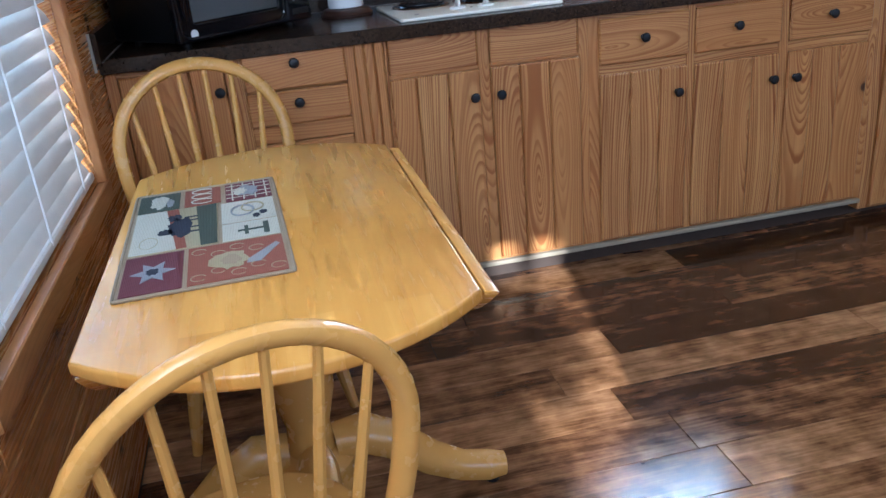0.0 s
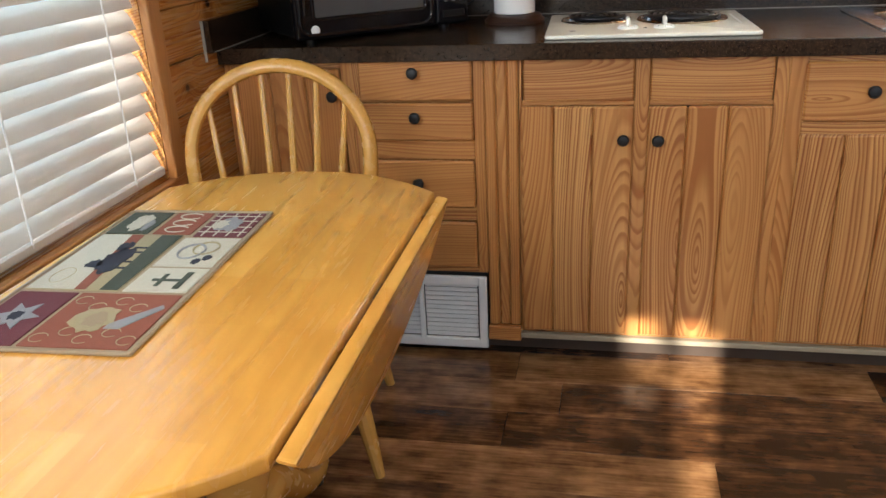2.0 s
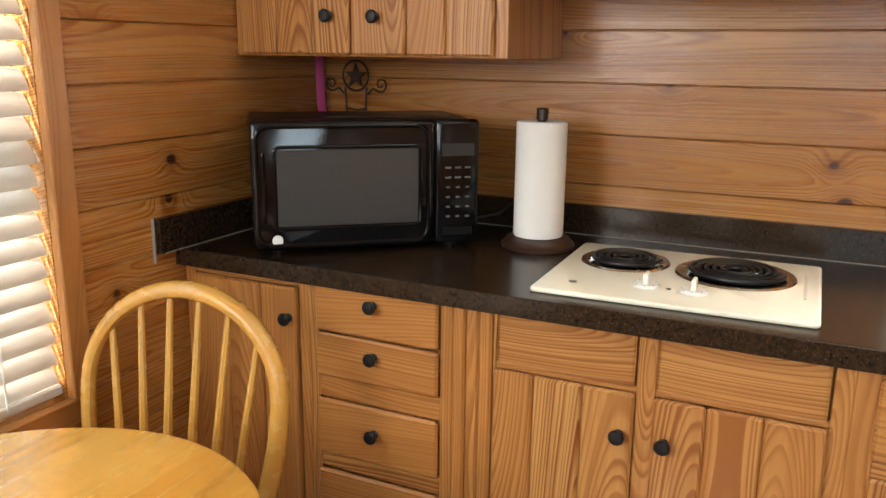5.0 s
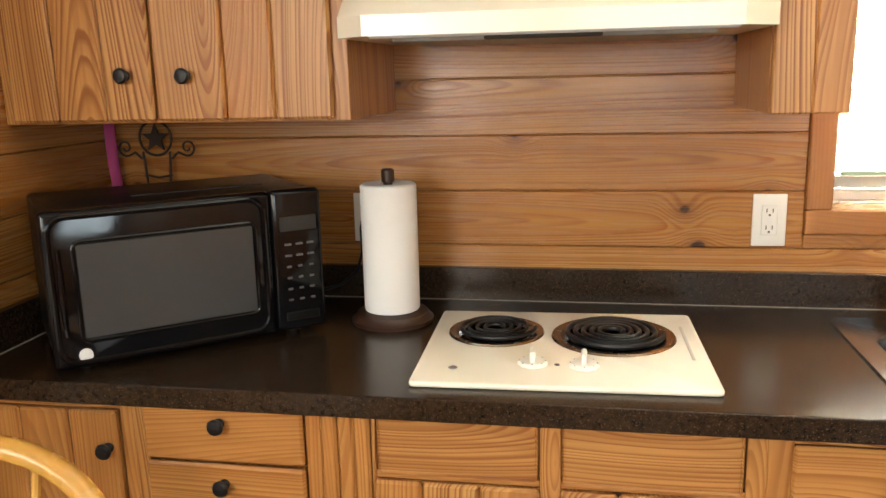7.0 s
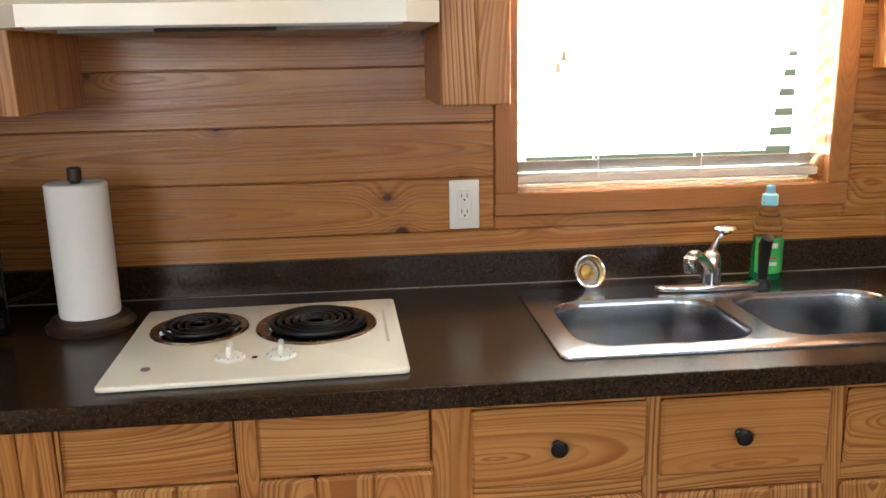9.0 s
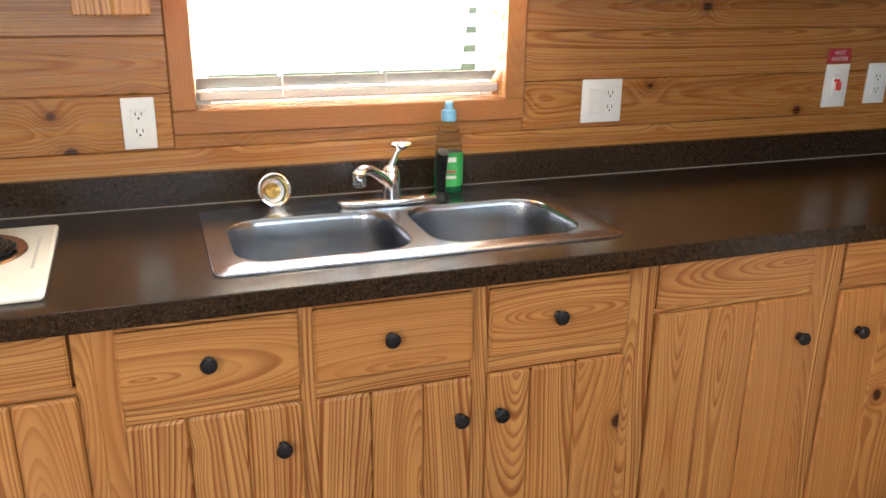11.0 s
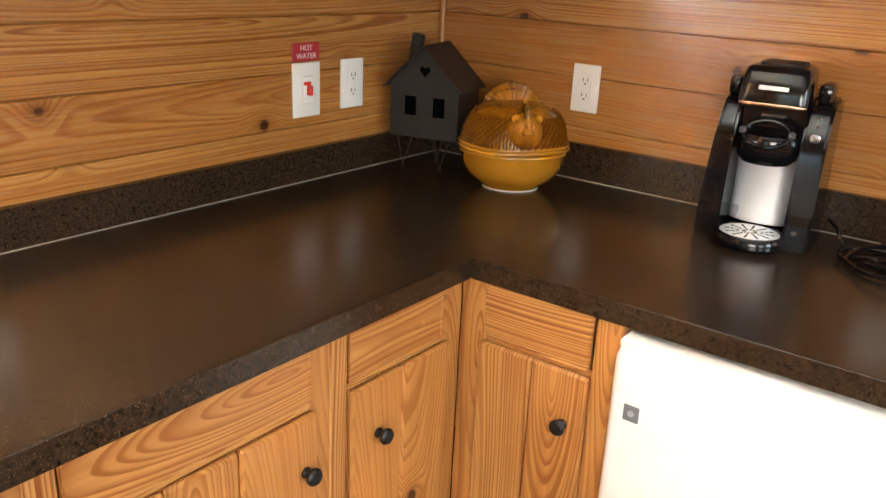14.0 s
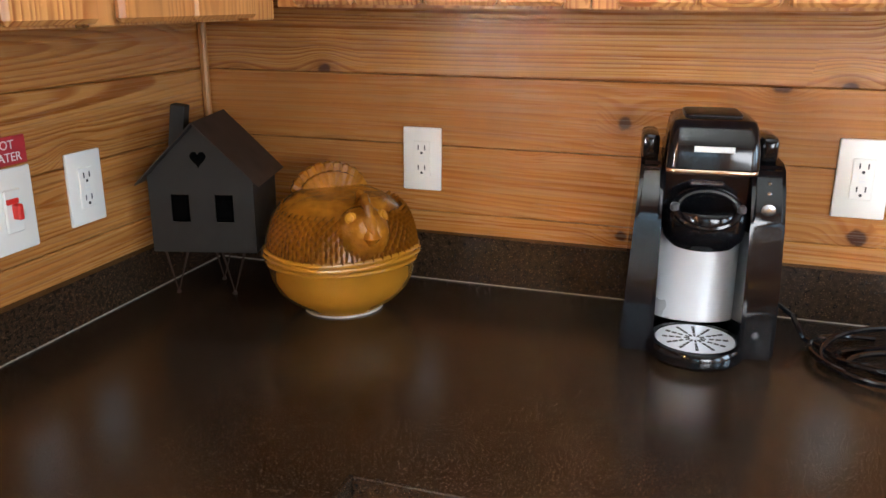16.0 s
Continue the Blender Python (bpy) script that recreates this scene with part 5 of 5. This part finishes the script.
TAN, CREAM = woven("woven_tan", (0.36, 0.26, 0.15)), woven("woven_cream", (0.58, 0.52, 0.39))
RUST, WINE = woven("woven_rust", (0.27, 0.070, 0.032)), woven("woven_wine", (0.14, 0.024, 0.028))
MOSS, NAVY, STONE = woven("woven_moss", (0.055, 0.065, 0.04)), woven("woven_navy", (0.018, 0.018, 0.03)), woven("woven_stone", (0.30, 0.29, 0.28))
SAND = woven("woven_sand", (0.40, 0.32, 0.17))
mat = thing("placemat", pose(-0.022, 1.612, TZ + 0.0005, 0, 0, 2.0), "woven tapestry placemat with western picture panels", "placemat")
part("ground", prism(rrect(-0.143, 0.143, -0.270, 0.270, 0.006, 3), 0, 0.003, 0.001, 1), TAN, mat)
part("edging", tube([(x, y, 0.003) for x, y in rrect(-0.141, 0.141, -0.268, 0.268, 0.006, 3)], 0.003, 6, True), TAN, mat)


def patch(x0, x1, y0, y1, m, h=0.0042):
    return part("panel", box(((x0 + x1) / 2, (y0 + y1) / 2, h / 2 + 0.001), (x1 - x0, y1 - y0, h - 0.001)), m, mat, smooth=0)


def motif(pts, m, h=0.0050):
    bm = bmesh.new()
    add_rings(bm, [[(x, y, z) for x, y in pts] for z in (0.003, h + 0.0009)])
    return part("motif", bm, m, mat, smooth=0)


def blob(cx, cy, rx, ry, m, seed, h=0.0050, n=22):
    rnd = random.Random(seed)
    return motif([(cx + rx * math.cos(a) * k, cy + ry * math.sin(a) * k) for a, k in ((2 * math.pi * i / n, rnd.uniform(0.72, 1.08)) for i in range(n))], m, h)


def arc_motif(cx, cy, r, m, a0=-60, a1=240, w=0.004, sx=1.0):
    return part("motif", tube([(cx + r * sx * math.cos(radians(a0 + (a1 - a0) * i / 16)), cy + r * math.sin(radians(a0 + (a1 - a0) * i / 16)), 0.0042) for i in range(17)], w / 2, 6, flat=0.5), m, mat)


patch(-0.132, -0.052, 0.150, 0.258, MOSS), patch(-0.042, 0.030, 0.150, 0.258, RUST), patch(0.040, 0.132, 0.140, 0.258, WINE)
patch(-0.132, 0.022, -0.085, 0.142, SAND), patch(0.030, 0.132, 0.010, 0.132, CREAM), patch(0.030, 0.132, -0.085, 0.002, CREAM)
patch(-0.132, -0.036, -0.258, -0.095, WINE), patch(-0.028, 0.132, -0.258, -0.095, RUST)
motif([(-0.131, -0.084), (-0.050, -0.084), (-0.075, 0.141), (-0.131, 0.141)], CREAM, 0.0046)
motif([(-0.050, -0.084), (-0.032, -0.084), (-0.052, 0.141), (-0.075, 0.141)], RUST, 0.0046)
motif([(-0.008, -0.084), (0.021, -0.084), (0.021, 0.141), (-0.018, 0.141)], MOSS, 0.0046)
blob(-0.045, 0.030, 0.024, 0.060, NAVY, 3), blob(-0.058, 0.085, 0.014, 0.022, NAVY, 5), blob(-0.072, 0.010, 0.016, 0.018, NAVY, 9)
for y in (-0.005, 0.02, 0.06, 0.08):
    patch(-0.040, -0.010, y, y + 0.006, NAVY, 0.0049)
arc_motif(-0.100, -0.035, 0.028, SAND, 0, 360, 0.004, 0.55), arc_motif(-0.098, -0.030, 0.022, SAND, 0, 360, 0.003, 0.5)
blob(-0.092, 0.205, 0.020, 0.042, CREAM, 11), blob(-0.070, 0.19, 0.008, 0.030, STONE, 12)
for y in (0.172, 0.205, 0.238):
    arc_motif(-0.006, y, 0.014, CREAM, 30, 330, 0.005, 1.5)
for x in (0.052, 0.075, 0.098, 0.120):
    patch(x, x + 0.003, 0.142, 0.256, CREAM, 0.0046)
for y in (0.160, 0.185, 0.215, 0.240):
    patch(0.041, 0.131, y, y + 0.003, CREAM, 0.0047)
blob(0.082, 0.198, 0.026, 0.036, STONE, 21, 0.0054), blob(0.070, 0.196, 0.014, 0.024, CREAM, 22, 0.0058)
arc_motif(0.070, 0.070, 0.030, STONE, 0, 360, 0.007, 0.7), arc_motif(0.090, 0.085, 0.026, SAND, 0, 360, 0.006, 0.8), blob(0.108, 0.045, 0.008, 0.012, NAVY, 23), blob(0.095, 0.030, 0.007, 0.012, NAVY, 24)
patch(0.058, 0.110, -0.048, -0.040, MOSS, 0.005), patch(0.070, 0.077, -0.066, -0.022, MOSS, 0.0052), patch(0.104, 0.114, -0.074, -0.014, MOSS, 0.0052)
motif([((0.036 if i % 2 == 0 else 0.018) * math.cos(radians(30 * i)) - 0.084, (0.046 if i % 2 == 0 else 0.022) * math.sin(radians(30 * i)) - 0.176) for i in range(12)], STONE), blob(-0.084, -0.176, 0.012, 0.015, NAVY, 31, 0.0056)
for i in range(9):
    arc_motif(-0.010 + 0.032 * (i % 5), -0.235 + 0.095 * (i // 5) + 0.02 * (i % 2), 0.012, SAND, 20, 320, 0.003)
blob(0.040, -0.180, 0.036, 0.040, SAND, 41), blob(0.042, -0.180, 0.020, 0.024, TAN, 42, 0.0056), motif([(0.070, -0.190), (0.120, -0.130), (0.126, -0.140), (0.090, -0.205), (0.068, -0.205)], STONE)

# ---- blind tassels ----
for at, top, lab in (((-0.308, 2.155, 1.17), 0.55, "dining"), ((1.485, 3.252, 1.40), 0.40, "sink")):
    ts = thing("blind_tassel", at, "cream wooden pull tassels on thin blind cords", "blind pull", "blind pulls")
    for dx, dz in ((-0.006, 0.0), (0.006, 0.028)):
        v = Vector((0, dx, dz)) if lab == "dining" else Vector((dx, 0, dz))
        part("tassel", lathe([(0.003, 0.024), (0.006, 0.020), (0.005, 0.012), (0.009, 0.004), (0.008, 0.0)], v, 12), varied("cream_tassel", (0.62, 0.52, 0.30), 0.5), ts)
        part("cord", tube([v + Vector((0, 0, 0.02)), v + Vector((0, 0, top))], 0.001, 5), slat_m, ts)


# ---- unseen tree, added to dapple the sun through the wall gap ----
def leafy_branch():
    tr_ob = thing("garden_tree", (0.95, -4.6, -0.5), "unseen leafy tree added to dapple the sun patch", "tree")
    bark = varied("bark", (0.12, 0.08, 0.05), 0.9, 0, 20, 0.5, 0.5)
    part("trunk", tube([(0, 0, 0), (0.05, 0, 1.2), (0.0, 0.1, 2.4), (0.1, 0.1, 3.6), (0.1, 0.1, 4.6)], [0.16, 0.13, 0.11, 0.07, 0.03], 12), bark, tr_ob)
    rnd = random.Random(4)
    for k in range(7):
        a = rnd.uniform(0, 6.28)
        z = 2.4 + 0.3 * k
        part("limb", tube([(0.05, 0.08, z), (0.5 * math.cos(a), 0.5 * math.sin(a), z + 0.3), (1.0 * math.cos(a), 1.0 * math.sin(a), z + 0.5)], [0.05, 0.035, 0.012], 8), bark, tr_ob)
    verts, faces = [], []
    for i in range(78):
        p = Vector((rnd.gauss(-1.17, 0.42), rnd.gauss(0, 0.5), rnd.gauss(3.40, 0.5)))
        r = rnd.uniform(0.085, 0.16)
        q = Euler((rnd.uniform(0, 6), rnd.uniform(0, 6), rnd.uniform(0, 6))).to_matrix()
        k = len(verts)
        for x, y in ((-1.4, 0), (0, -0.7), (1.4, 0), (0, 0.7)):
            verts.append(p + q @ Vector((x * r, y * r, 0.2 * r * x * x)))
        faces.append((k, k + 1, k + 2, k + 3))
    me = bpy.data.meshes.new("crown")
    me.from_pydata(verts, [], faces)
    me.materials.append(varied("leaf_green", (0.06, 0.11, 0.03), 0.6, 0, 20, 0.4, 0))
    cr = new("crown", me)
    cr.parent = tr_ob


leafy_branch()
# unseen sheets added in the rear openings to block direct sun
for x in (1.25, 2.90):
    structure("trim", box((x, Y0 - 0.06, 1.60), (0.99, 0.006, 1.19)), white_paint, "unseen white sheet added to keep the sun out of a rear window")
structure("trim", box((X0 - 0.06, 0.15, 1.60), (0.006, 1.59, 1.19)), white_paint, "unseen white sheet added to keep the sun out of the side window")

# ---- wall boards and floor planks ----
PITCH, ZJ = 0.1287, 1.035


def board_rows():
    z = ZJ - PITCH * 8
    while z < TOP:
        yield max(z, 0.0), min(z + PITCH, TOP)
        z += PITCH


def boards(parent, wall, win, a0, a1):
    w0, w1, b0, b1 = win[0] - 0.055, win[1] + 0.055, win[2] - 0.055, win[3] + 0.055
    mat_b = wall_x if wall == "north" else wall_y
    for z0, z1 in board_rows():
        if z1 - z0 < 0.004:
            continue
        cuts = [(a0, a1)]
        if z1 > b0 + 0.001 and z0 < b1 - 0.001:
            cuts = [(a0, w0), (w1, a1)]
            if z0 < b0 < z1 and b0 - z0 > 0.004:
                cuts.append((w0, w1, z0, b0))
            if z0 < b1 < z1 and z1 - b1 > 0.004:
                cuts.append((w0, w1, b1, z1))
        for cut in cuts:
            p, q = cut[:2]
            lo, hi = cut[2:] if len(cut) > 2 else (z0, z1)
            j = random.uniform(-0.0004, 0.0004)
            if wall == "north":
                span("board", (p, Y1 + j, lo + 0.0006), (q, Y1 + PLANK, hi - 0.0006), mat_b, parent, 0.0024)
            elif wall == "west":
                span("board", (X0 - PLANK, p, lo + 0.0006), (X0 + j, q, hi - 0.0006), mat_b, parent, 0.0024)
            else:
                span("board", (X1 + j, p, lo + 0.0006), (X1 + PLANK, q, hi - 0.0006), mat_b, parent, 0.0014)


boards(wall_north, "north", SINK_WIN, X0, X1)
boards(wall_west, "west", WEST_WIN, 1.01, Y1)
boards(wall_east, "east", (0, 0, 9, 9), Y0, Y1)
span("corner_bead", (X1 - 0.016, Y1 - 0.016, ZC + 0.10), (X1 - 0.001, Y1 - 0.001, 1.40), trim_z, wall_north, 0.004)
rnd = random.Random(12)
y, row = 2.50 + 0.155 * 4, 0
while y > Y0:
    x = X0 - rnd.uniform(0.0, 1.0)
    if row == 5:
        x = 1.436 - 1.9
    if row == 6:
        x = 0.99 - 1.9
    while x < X1:
        w = 0.95
        a, b = max(x, X0), min(x + w, X1)
        lo = max(y - 0.155, Y0)
        if b - a > 0.02 and y - lo > 0.01:
            span("plank", (a + 0.0004, lo + 0.0004, -0.009), (b - 0.0004, y - 0.0004, 0.0), floor_m, floor, 0.0012)
        x += w
    y -= 0.155
    row += 1
